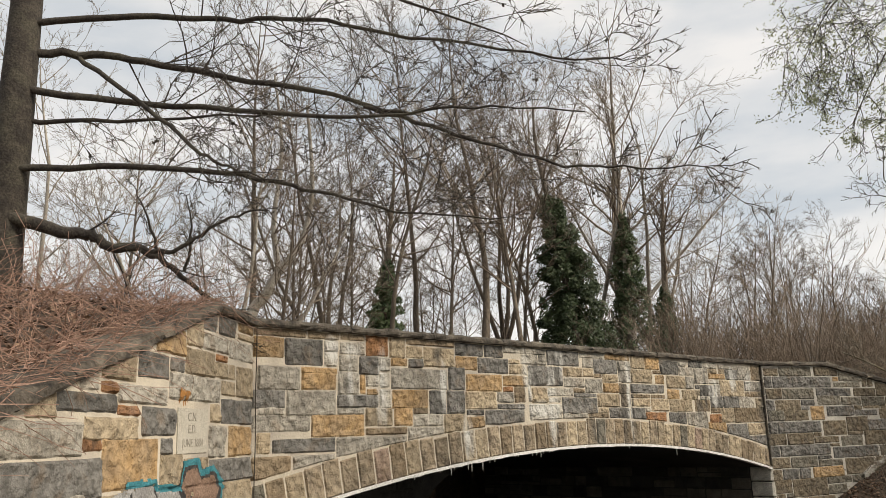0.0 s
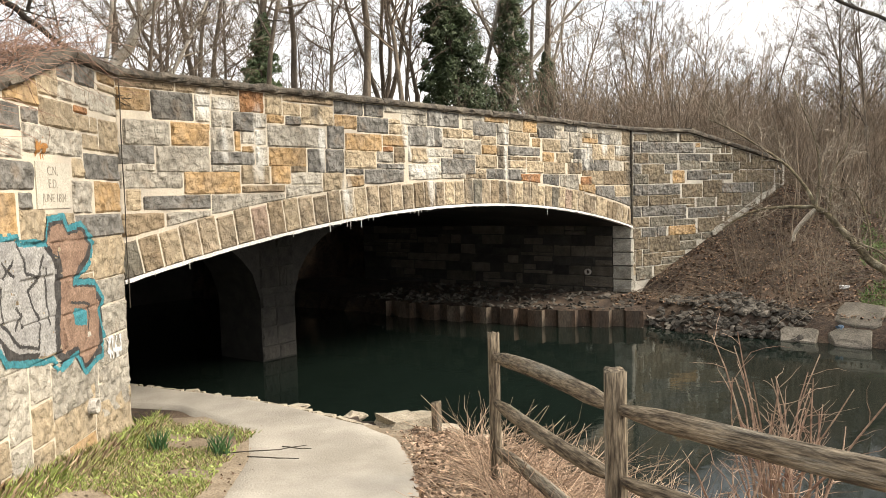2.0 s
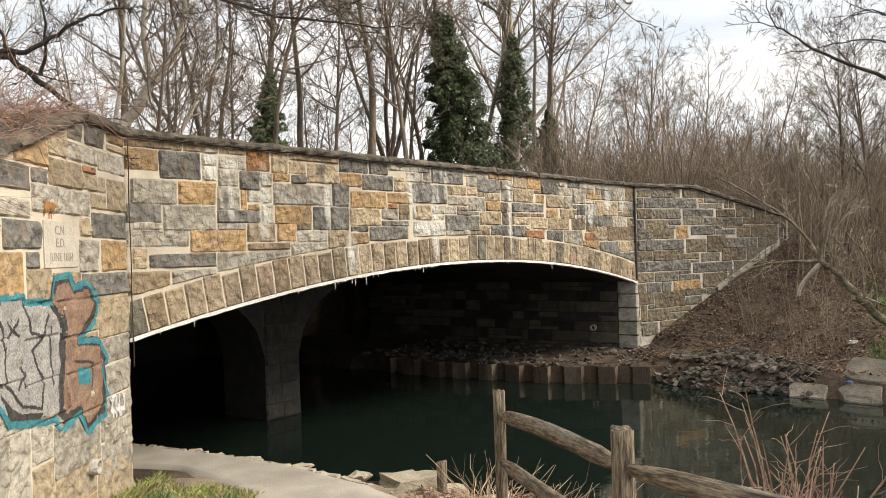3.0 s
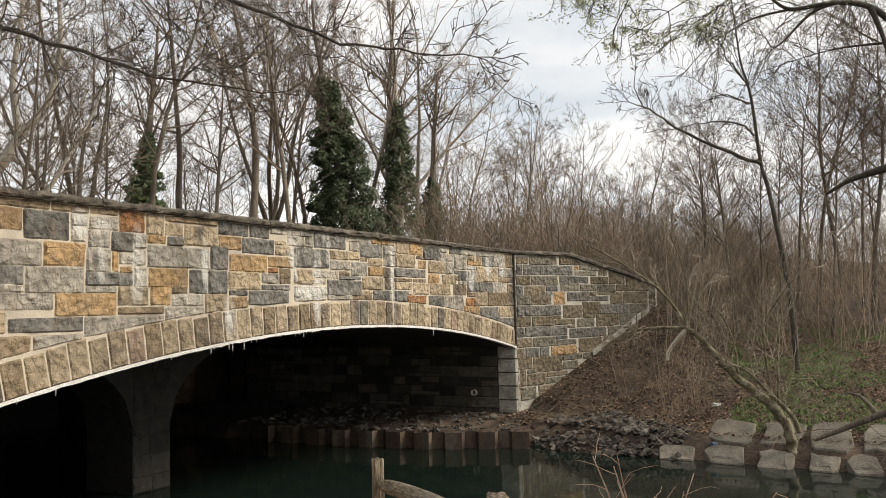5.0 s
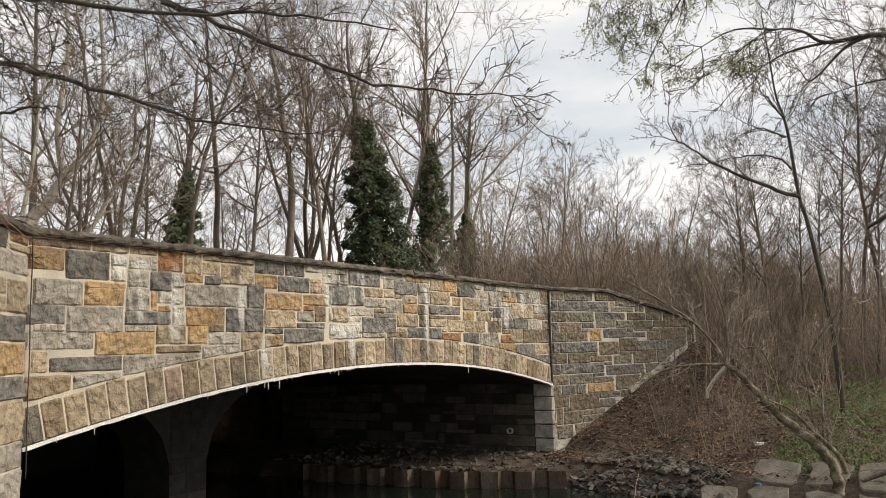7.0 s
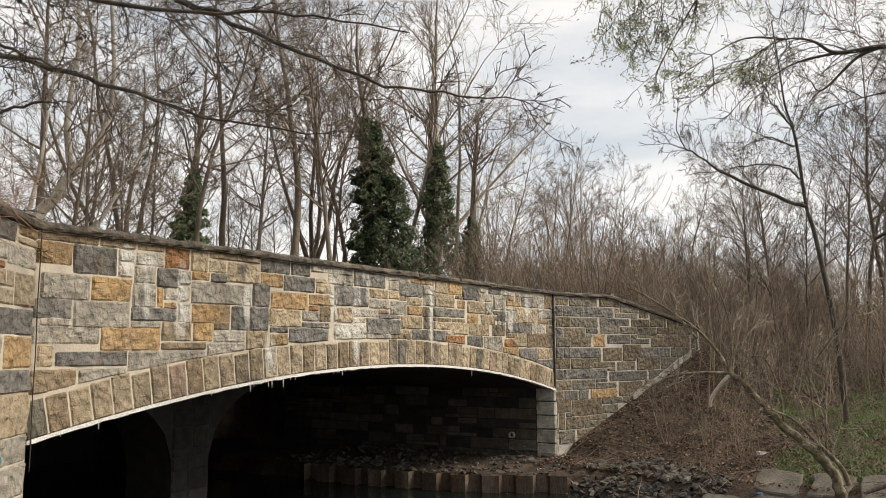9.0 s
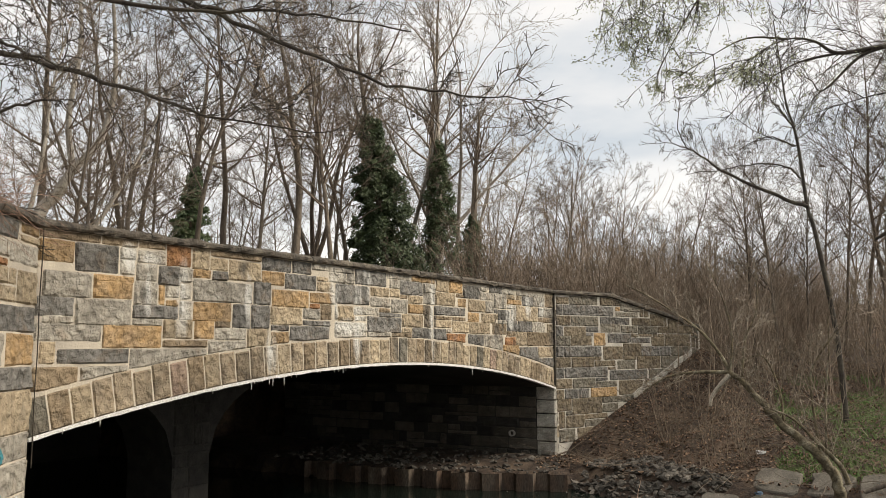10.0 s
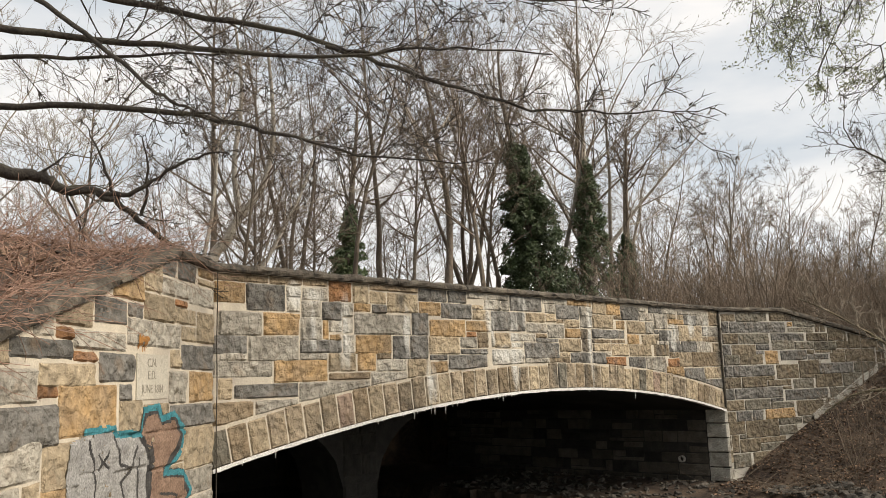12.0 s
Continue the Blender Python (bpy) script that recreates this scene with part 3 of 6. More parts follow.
LEFT_COURSES = [
    (3.96, "O0.00-0.46/0.12 D0.53-0.97/0.21 D1.03-1.35/0.21"),
    (3.87, "T1.35-1.71/0.30"),
    (3.84, "T0.00-0.46/0.08"),
    (3.75, "P0.00-0.70/0.21 P0.70-1.35/0.18"),
    (3.70, "O1.71-2.48/0.24"),
    (3.57, "R0.73-1.04/0.08 T1.04-1.72/0.25"),
    (3.54, "T0.00-0.60/0.06"),
    (3.50, "T0.00-0.49/0.33 T0.49-0.68/0.17 T0.68-1.04/0.17"),
    (3.46, "D1.72-2.02/0.14 D2.02-2.57/0.22"),
    (3.40, "T2.59-3.11/0.21"),
    (3.33, "T0.49-0.88/0.16 P0.88-2.02/0.24"),
    (3.28, "P3.11-3.64/0.18"),
    (3.24, "T2.02-2.56/0.06"),
    (3.19, "P2.03-2.87/0.16 R2.87-3.11/0.10 T3.62-4.30/0.29"),
    (3.16, "D0.00-0.88/0.26"),
    (3.10, "T0.88-1.14/0.19 D2.87-3.64/0.15"),
    (3.03, "D1.88-2.48/0.24 R2.53-2.87/0.09"),
    (2.94, "T2.52-3.30/0.18"),
    (2.90, "O0.00-0.66/0.31 P0.73-1.16/0.31 P3.29-4.30/0.24"),
    (2.79, "D1.89-2.14/0.15 O2.16-3.05/0.38 R3.05-3.30/0.10"),
    (2.66, "T1.69-2.14/0.28 D3.03-4.30/0.29"),
    (2.62, "T1.12-1.69/0.26"),
    (2.59, "D0.00-1.12/0.23"),
    (2.45, "T2.24-2.75/0.31 P3.22-3.88/0.28"),
    (2.40, "T2.74-3.22/0.33 P3.88-4.30/0.30"),
    (2.37, "T0.00-0.78/0.41 T0.78-1.61/0.32 P1.61-2.24/0.27"),
    (2.17, "B2.21-2.78/0.35 T3.22-3.44/0.39 P3.44-3.86/0.34"),
    (2.11, "T1.61-2.21/0.35 O2.78-3.22/0.29 P3.88-4.30/0.29"),
    (2.06, "T0.78-1.60/0.32"),
    (1.97, "P0.00-0.78/0.26"),
    (1.84, "P2.21-2.81/0.40 O2.82-3.22/0.30 O3.44-3.86/0.28 T3.88-4.30/0.30"),
    (1.78, "T1.51-2.21/0.34 P3.22-3.44/0.28"),
    (1.74, "P0.67-1.44/0.38 T1.44-1.52/0.28"),
    (1.71, "P0.00-0.66/0.31"),
    (1.56, "O2.82-3.22/0.12 T3.44-3.86/0.28 T3.88-4.30/0.30"),
    (1.50, "P3.22-3.44/0.28"),
    (1.46, "P1.44-1.76/0.10 P1.76-2.14/0.34 P2.14-2.48/0.56 P2.48-2.84/0.46 O2.84-3.22/0.30"),
    (1.40, "P0.00-0.66/0.26"),
    (1.36, "P0.66-0.80/0.22 P0.80-1.76/0.45"),
    (1.28, "O3.44-3.86/0.28 T3.88-4.30/0.30"),
    (1.22, "P3.22-3.44/0.28"),
    (1.16, "P0.00-0.72/0.32 P0.72-0.80/0.16 T2.84-3.22/0.28"),
    (1.12, "T0.90-1.76/0.51 T1.76-2.14/0.34"),
    (1.00, "P0.00-0.80/0.35 T2.48-2.84/0.28 P3.44-3.86/0.28 T3.88-4.30/0.30"),
    (0.94, "P0.80-0.90/0.10 T3.22-3.44/0.28"),
    (0.90, "P2.14-2.48/0.28 T2.84-3.22/0.30"),
    (0.84, "T0.00-0.90/0.46"),
    (0.78, "T1.76-2.14/0.28"),
    (0.72, "O2.48-2.84/0.28 O3.44-3.86/0.28 T3.88-4.30/0.30"),
    (0.66, "P3.22-3.44/0.28"),
    (0.62, "O0.90-1.50/0.30 T1.50-1.76/0.30 T2.14-2.48/0.28 T2.84-3.22/0.30"),
    (0.50, "P1.76-2.14/0.20"),
    (0.44, "O2.48-2.84/0.14 O3.44-3.86/0.14 T3.88-4.30/0.14"),
    (0.38, "T0.00-0.60/0.08 T0.60-0.90/0.08 O3.22-3.44/0.08"),
]
# far wing: stones G and W are darker, its weaker sun included in colour
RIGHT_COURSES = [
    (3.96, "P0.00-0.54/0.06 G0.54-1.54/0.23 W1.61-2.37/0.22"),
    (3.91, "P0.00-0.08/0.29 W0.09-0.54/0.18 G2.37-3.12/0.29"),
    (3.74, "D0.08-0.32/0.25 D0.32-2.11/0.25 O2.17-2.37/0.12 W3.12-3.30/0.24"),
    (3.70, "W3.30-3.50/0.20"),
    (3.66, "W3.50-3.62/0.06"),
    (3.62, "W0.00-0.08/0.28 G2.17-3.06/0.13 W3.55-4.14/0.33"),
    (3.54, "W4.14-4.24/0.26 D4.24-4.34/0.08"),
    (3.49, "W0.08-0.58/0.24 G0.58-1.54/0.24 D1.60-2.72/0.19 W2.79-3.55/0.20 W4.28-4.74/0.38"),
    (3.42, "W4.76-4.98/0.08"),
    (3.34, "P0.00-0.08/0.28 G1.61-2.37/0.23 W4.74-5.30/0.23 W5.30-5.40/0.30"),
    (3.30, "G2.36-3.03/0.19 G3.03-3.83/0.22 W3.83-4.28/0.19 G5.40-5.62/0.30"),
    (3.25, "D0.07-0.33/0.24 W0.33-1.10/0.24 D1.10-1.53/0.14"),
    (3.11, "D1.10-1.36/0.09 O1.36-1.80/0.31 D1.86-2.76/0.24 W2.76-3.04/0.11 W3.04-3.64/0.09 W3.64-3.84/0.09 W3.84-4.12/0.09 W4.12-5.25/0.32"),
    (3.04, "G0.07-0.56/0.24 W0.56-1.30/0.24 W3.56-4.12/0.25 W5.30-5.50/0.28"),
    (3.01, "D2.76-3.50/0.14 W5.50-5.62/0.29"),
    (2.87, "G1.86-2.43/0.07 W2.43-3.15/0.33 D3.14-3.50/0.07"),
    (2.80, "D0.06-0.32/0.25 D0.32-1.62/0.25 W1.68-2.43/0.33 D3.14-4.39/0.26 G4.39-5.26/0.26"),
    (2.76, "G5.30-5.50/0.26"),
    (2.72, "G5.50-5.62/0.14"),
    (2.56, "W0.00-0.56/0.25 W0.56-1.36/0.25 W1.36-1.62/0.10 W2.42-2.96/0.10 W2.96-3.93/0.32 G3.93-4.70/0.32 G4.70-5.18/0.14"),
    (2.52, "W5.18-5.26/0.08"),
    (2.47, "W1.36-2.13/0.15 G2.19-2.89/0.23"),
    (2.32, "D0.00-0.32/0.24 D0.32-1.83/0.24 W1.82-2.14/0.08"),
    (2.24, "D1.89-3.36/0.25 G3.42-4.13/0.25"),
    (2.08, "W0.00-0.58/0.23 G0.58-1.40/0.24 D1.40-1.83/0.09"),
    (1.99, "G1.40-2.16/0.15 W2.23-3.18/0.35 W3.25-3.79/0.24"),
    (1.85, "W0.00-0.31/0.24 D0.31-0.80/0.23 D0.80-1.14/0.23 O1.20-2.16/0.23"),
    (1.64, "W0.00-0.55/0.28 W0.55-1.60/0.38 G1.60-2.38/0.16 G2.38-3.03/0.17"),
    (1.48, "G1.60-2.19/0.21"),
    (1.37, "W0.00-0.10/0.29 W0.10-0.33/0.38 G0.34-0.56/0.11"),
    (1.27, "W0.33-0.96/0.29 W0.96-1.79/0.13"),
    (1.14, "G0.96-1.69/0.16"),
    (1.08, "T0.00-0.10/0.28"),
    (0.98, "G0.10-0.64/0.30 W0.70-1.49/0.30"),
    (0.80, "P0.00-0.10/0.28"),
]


def lay_schedule(courses, parent, m, lo, hi, rng, bvh_into=None):
    for c, box in schedule(courses):
        lay([box], parent, m, lo, hi, rng, [(STONE[c], 1)], bvh_into)


rng = random.Random(7)
face_wall = slab_wall("face_wall", FACE, SPAN, lambda a: arc(a) + 0.02, lambda a: COPE, 0.45, M_MORTAR, "pale mortar joints of the bridge face")
lay_schedule(FACE_COURSES, face_wall, FACE, lambda a: arc(a, RAD + RING) + 0.004, lambda a: COPE, rng)

# voussoirs
count = 49
half_angle = math.asin(HALF / RAD)
for i in range(count):
    t0, t1 = (-half_angle + 2 * half_angle * k / count for k in (i, i + 1))
    pad = 0.005 / RAD
    t0, t1 = t0 + pad, t1 - pad
    deep = RING + rng.uniform(-0.03, 0.02)
    net = Net()
    rows = []
    seed = rng.uniform(0, 50)
    for j, fj in enumerate((0.0, 0.05, 0.33, 0.66, 0.95, 1.0)):
        r = RAD + 0.012 + (deep - 0.012) * fj
        row = []
        for k, fk in enumerate((0.0, 0.08, 0.36, 0.64, 0.92, 1.0)):
            th = t0 + (t1 - t0) * fk
            if 0 < k < 5 and 0 < j < 5:
                y = 0.022 + 0.016 * noise.noise(Vector((seed, j * 1.7, k * 1.3))) + 0.008 * noise.noise(Vector((k * 3.1, seed, j * 2.7)))
            else:
                y = 0.002
            row.append((HALF + r * math.sin(th), y, ARC_Z + r * math.cos(th)))
        rows.append(row)
    ring = rows[0] + [q[-1] for q in rows[1:]] + rows[-1][-2::-1] + [q[0] for q in rows[-2:0:-1]]
    net.quad_grid(rows)
    net.quad_grid([[(a, -0.05, z) for a, y, z in ring + ring[:1]], ring + ring[:1]])
    net.v = [tuple(FACE @ Vector(v)) for v in net.v]
    part("voussoir", net, rng.choice((M_VOUSS, M_VOUSS, M_TAN, M_BROWN, M_VOUSS, M_GREYBROWN, M_TAN, M_VOUSS, M_ROSE)), face_wall)

# lime crust along the lower edge of the arch, with small drips
net = Net()
rows = [[], [], [], []]
for i in range(161):
    th = -half_angle + 2 * half_angle * i / 160
    w = 0.022 + 0.012 * noise.noise(Vector((i * 0.4, 0, 3)))
    for k, (r, y) in enumerate(((RAD + 0.018, 0.034), (RAD - w, 0.036), (RAD - w, -0.06), (RAD + 0.018, -0.06))):
        rows[k].append(FACE @ Vector((HALF + r * math.sin(th), y, ARC_Z + r * math.cos(th))))
net.quad_grid(rows)
for i in range(46):
    a = rng.uniform(2.2, 5.4) if i < 30 else rng.uniform(0.3, 11.5)
    z = arc(a) - 0.02
    d = rng.uniform(0.01, 0.045) if rng.random() < 0.85 else rng.uniform(0.07, 0.12)
    net.tube([FACE @ Vector((a, 0.0, z + 0.02)), FACE @ Vector((a, 0.0, z - d))], [0.012, 0.003], 5)
part("lime_crust", net, M_LIME, bridge, "white lime crust and drips along the arch edge")

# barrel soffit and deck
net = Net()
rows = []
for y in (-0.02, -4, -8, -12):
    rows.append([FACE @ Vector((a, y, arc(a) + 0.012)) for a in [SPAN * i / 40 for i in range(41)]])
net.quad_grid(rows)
part("barrel_soffit", net, M_SOFFIT, bridge, "underside of the arch, shade put into its dark colour")
net = Net()
net.box((-0.5, -11.5, 3.0), (SPAN + 0.5, -0.45, 3.12), FACE)
part("deck", net, M_PATH, bridge, "road deck behind the parapet")
# added unseen end wall that keeps daylight out of the barrel
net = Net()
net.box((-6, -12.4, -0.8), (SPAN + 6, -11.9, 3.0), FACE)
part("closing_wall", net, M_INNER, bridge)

# inner wall with two arches and the pier between
PIER_A = (Vector((-2.58, 13.82, 0)) - L).dot(U)
PIER_IN = -(Vector((-2.58, 13.82, 0)) - L).dot(NRM)


def inner_under(a):
    d = abs(a - PIER_A)
    if d < 0.37:
        return -0.8
    s = (d - 0.37) / 4.2
    return 1.0 + 1.35 * math.sqrt(max(0.0, 1 - (1 - min(1.0, s * 1.9)) ** 2))


INNER = basis(L - NRM * PIER_IN, U, NRM)
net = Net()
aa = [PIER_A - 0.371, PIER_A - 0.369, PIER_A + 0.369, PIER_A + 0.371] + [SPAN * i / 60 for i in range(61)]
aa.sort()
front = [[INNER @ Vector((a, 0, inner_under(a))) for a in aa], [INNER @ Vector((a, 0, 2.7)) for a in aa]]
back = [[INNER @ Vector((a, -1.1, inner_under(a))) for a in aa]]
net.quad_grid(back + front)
inner_wall = part("inner_wall", net, M_INNER_JOINT, bridge, "inner wall with arches on a square pier, shade in its colour")
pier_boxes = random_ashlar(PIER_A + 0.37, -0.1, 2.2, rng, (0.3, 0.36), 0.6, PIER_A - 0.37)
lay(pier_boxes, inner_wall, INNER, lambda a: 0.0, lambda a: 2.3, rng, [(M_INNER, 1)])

# abutments under the arch
RIGHT_ABUT = basis(R - NRM * 8, NRM, -U)
abut = slab_wall("right_abutment", RIGHT_ABUT, 8.0, lambda a: -0.6, lambda a: 2.0, 0.5, M_INNER_JOINT, "stone abutment in the shade of the arch")
# stone colour darkened to carry the arch's shade
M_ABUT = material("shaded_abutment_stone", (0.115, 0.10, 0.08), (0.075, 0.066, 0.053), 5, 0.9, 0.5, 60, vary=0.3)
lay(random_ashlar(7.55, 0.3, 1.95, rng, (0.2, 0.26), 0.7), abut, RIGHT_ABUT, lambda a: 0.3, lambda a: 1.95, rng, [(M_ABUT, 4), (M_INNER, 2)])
for k in range(5):
    z0 = 0.42 + k * 0.30
    q = stone_net(7.56, 8.03, lambda a: z0 + 0.006, lambda a: z0 + 0.294, RIGHT_ABUT, rng, 0.05)
    part("quoin", q, M_QUOIN, abut, "pale lime-washed corner stone")
LEFT_ABUT = basis(L, -NRM, U)
abut_l = slab_wall("left_abutment", LEFT_ABUT, 9.0, lambda a: -0.3, lambda a: 2.0, 0.5, M_INNER_JOINT, "stone abutment beside the path")

# wings
left_top = lambda a: rake_left(a) - 0.01
left_wing = slab_wall("left_wing_wall", LEFT_WING, 9.5, lambda a: 0.0, left_top, 0.45, M_MORTAR, "pale mortar joints of the wing wall")
WING_NET = Net()
PLAQUE = (1.19, 1.85, 2.64, 3.045)
LEFT_TABLE = [(M_TAN, 34), (M_PALE, 24), (M_DARK, 17), (M_OCHRE, 16), (M_BROWN, 5), (M_RUST, 2)]
lay_schedule(LEFT_COURSES, left_wing, LEFT_WING, lambda a: 0.1, left_top, rng, WING_NET)
lay(random_ashlar(9.4, 0.3, COPE, random.Random(21), (0.32, 0.42), 0.62, 4.3), left_wing, LEFT_WING, lambda a: 0.1, left_top, rng, LEFT_TABLE, WING_NET)

right_top = lambda a: rake_right(a) - 0.01
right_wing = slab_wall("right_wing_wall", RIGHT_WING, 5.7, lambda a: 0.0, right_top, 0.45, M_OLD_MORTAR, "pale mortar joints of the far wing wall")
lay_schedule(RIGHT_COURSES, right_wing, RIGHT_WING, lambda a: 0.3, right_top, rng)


# pale concrete footing along the rising ground
net = Net()
net.quad_grid([[RIGHT_WING @ Vector((2.7 + 0.28 * k, y, 1.42 + 0.43 * 0.28 * k + z + 0.07 * noise.noise(Vector((k * 1.7, z, 4))))) for k in range(10)] for y, z in ((0.0, 0.22), (0.07, 0.2), (0.09, -0.3))])
part("footing", net, M_QUOIN, right_wing, "pale concrete footing")

# coping stones
def coping(m, a0, a1, top, n, parent, over=0.085, thick=0.085, back=0.36):
    for i in range(n):
        s0, s1 = a0 + (a1 - a0) * i / n + 0.006, a0 + (a1 - a0) * (i + 1) / n - 0.006
        net = Net()
        rows = []
        seed = rng.uniform(0, 40)
        prof = ((-0.02, 0.0), (over - 0.015, 0.0), (over, 0.02), (over, thick * 0.6), (over - 0.03, thick), (-back, thick + 0.01), (-back, 0.0), (-0.02, 0.0))
        for k in range(25):
            a = s0 + (s1 - s0) * k / 24
            rows.append([m @ Vector((a, y + 0.024 * noise.noise(Vector((a * 6, j * 1.7, seed))) + 0.015 * noise.noise(Vector((a * 19, j * 2.3, seed))), top(a) + z + 0.014 * noise.noise(Vector((a * 5, j * 3.1, seed))) + 0.012 * noise.noise(Vector((a * 17, j * 3.1, seed))))) for j, (y, z) in enumerate(prof)])
        for r in rows:
            r[-1] = r[0]
        net.quad_grid(rows)
        for r, order in ((rows[0], 1), (rows[-1], -1)):
            k = len(net.v)
            net.v += [tuple(p) for p in r[:-1]]
            net.f.append(tuple(range(k, k + len(r) - 1))[::order])
        part("coping_stone", net, M_COPING, parent)


coping(FACE, -0.05, SPAN + 0.02, lambda a: COPE, 9, face_wall)
coping(LEFT_WING, -0.02, 1.05, lambda a: rake_left(a), 1, left_wing)
coping(LEFT_WING, 1.06, 8.5, lambda a: rake_left(a), 6, left_wing, 0.08, 0.10)
coping(RIGHT_WING, 0.03, 1.98, lambda a: rake_right(a), 1, right_wing)
coping(RIGHT_WING, 1.99, 5.7, lambda a: rake_right(a), 3, right_wing, thick=0.10)

# ---- trees ----


def wander(rng, start, way, length, steps, bend, lift=0.0):
    pts, d, p = [Vector(start)], Vector(way).normalized(), Vector(start)
    for _ in range(steps):
        d = (d + Vector((rng.gauss(0, bend), rng.gauss(0, bend), rng.gauss(0, bend) + lift))).normalized()
        p = p + d * (length / steps)
        pts.append(p.copy())
    return pts


def taper(r0, r1, n):
    return [r0 + (r1 - r0) * k / (n - 1) for k in range(n)]


def branch_out(rng, net, pts, radius, level, spec, thin, tips=None):
    """Side branches along a limb, down to twigs."""
    kids, ratio, angle, bend, lift, sides = spec[level]
    total = sum((pts[i + 1] - pts[i]).length for i in range(len(pts) - 1))
    for k in range(kids):
        f = rng.uniform(0.22, 1.0)
        i = min(len(pts) - 2, int(f * (len(pts) - 1)))
        p = pts[i].lerp(pts[i + 1], f * (len(pts) - 1) - i)
        d = (pts[i + 1] - pts[i]).normalized()
        side = d.cross(Vector((rng.gauss(0, 1), rng.gauss(0, 1), rng.gauss(0, 1)))).normalized()
        g = radians(rng.gauss(angle, angle * 0.25))
        way = d * math.cos(g) + side * math.sin(g)
        ln = total * ratio * rng.uniform(0.6, 1.3) * (1.15 - 0.55 * f)
        r = max(thin, radius * (1 - 0.7 * f) * 0.5)
        steps = (6, 4, 2, 1)[level] if len(spec) > 2 else (4, 2)[level]
        if level > 0 and level + 1 == len(spec):
            steps = 2 if tips is not None else 1
        q = wander(rng, p, way, ln, steps, bend, lift)
        net.tube(q, taper(r, thin * 0.5, len(q)), sides, point=True)
        if level + 1 < len(spec):
            branch_out(rng, net, q, r, level + 1, spec, thin, tips)
        elif tips is not None:
            tips += q[1:]


def bare_tree(seed, tall, radius, style="leader", bark=None, twig=None, label="", thin=0.0082, dense=1.0, fine=2):
    """Leafless tree: one leader with ascending limbs, or a short trunk that opens into a fan of limbs."""
    rng = random.Random(seed)
    tree = thing("bare_tree", label, "tree", group="bare trees beyond the bridge")
    trunk, crown = Net(), Net()
    if style == "leader":
        q = wander(rng, (0, 0, -0.5), (rng.gauss(0, 0.05), rng.gauss(0, 0.05), 1), tall, 14, 0.055, 0.05)
        trunk.tube(q, [radius * (1.3 if k == 0 else 1) * (1 - 0.95 * k / 14) for k in range(15)], 9)
        spec = [(int(18 * dense), 0.40, 50, 0.10, 0.08, 5), (8, 0.46, 42, 0.13, 0.05, 4), (int(8 * dense), 0.46, 38, 0.14, 0.04, 3)] + ([(fine, 0.6, 34, 0.14, 0.03, 3)] if fine else [])
        branch_out(rng, crown, q[3:], radius * 0.75, 0, spec, thin)
    else:
        bole = wander(rng, (0, 0, -0.5), (rng.gauss(0, 0.08), rng.gauss(0, 0.08), 1), tall * rng.uniform(0.2, 0.3), 6, 0.05, 0.04)
        trunk.tube(bole, taper(radius * 1.25, radius * 0.9, 7), 9)
        count = rng.choice((4, 5, 6))
        for k in range(count):
            turn, open_ = 6.283 * (k + rng.uniform(-0.3, 0.3)) / count, radians(rng.uniform(9, 34))
            way = (math.sin(open_) * math.cos(turn), math.sin(open_) * math.sin(turn), math.cos(open_))
            q = wander(rng, bole[rng.choice((4, 5, 6))], way, tall * rng.uniform(0.55, 0.8), 10, 0.075, 0.045)
            trunk.tube(q, taper(radius * 0.62, 0.012, 11), 7, point=True)
            spec = [(int(9 * dense), 0.36, 46, 0.11, 0.06, 5), (6, 0.48, 42, 0.14, 0.04, 4), (int(7 * dense), 0.48, 36, 0.14, 0.03, 3)] + ([(fine, 0.6, 34, 0.14, 0.03, 3)] if fine else [])
            branch_out(rng, crown, q[1:], radius * 0.4, 0, spec, thin)
    part("trunk", trunk, bark or M_BARK, tree, smooth=True)
    part("crown", crown, twig or M_TWIG, tree, "fine leafless branches and twigs")
    return tree


def place(tree, x, y, turn, size=1.0, z=None, tilt=0.0):
    """Sets the first of a kind in place, or a copy of it."""
    zz = height(x, y) if z is None else z
    m = pose(x, y, zz, tilt, 0, turn) @ Matrix.Scale(size, 4)
    return m


KINDS = [
    bare_tree(1, 19, 0.19, label="tall slender leafless tree with upright grey limbs"),
    bare_tree(2, 17, 0.19, "fan", label="leafless tree opening low into several ascending stems"),
    bare_tree(3, 20, 0.22, "fan", M_PALE_BARK, M_PALE_TWIG, "tall leafless tree with pale mottled bark"),
    bare_tree(4, 14, 0.12, label="slim young leafless tree with many side branches"),
    bare_tree(5, 14, 0.15, "fan", label="distant leafless tree with a rounded crown", thin=0.010, dense=1.3, fine=0),
    bare_tree(6, 16, 0.15, label="distant slim leafless tree", thin=0.010, dense=1.3, fine=0),
    bare_tree(9, 20, 0.2, "leader", M_BARK, M_PALE_TWIG, "tall leafless tree with pale upper limbs"),
]


def from_eye(bearing, dist):
    """Plan place at an angle to the right of straight ahead, in degrees, and a distance."""
    q = radians(bearing)
    return dist * math.sin(q), dist * math.cos(q)


tree_rng = random.Random(99)
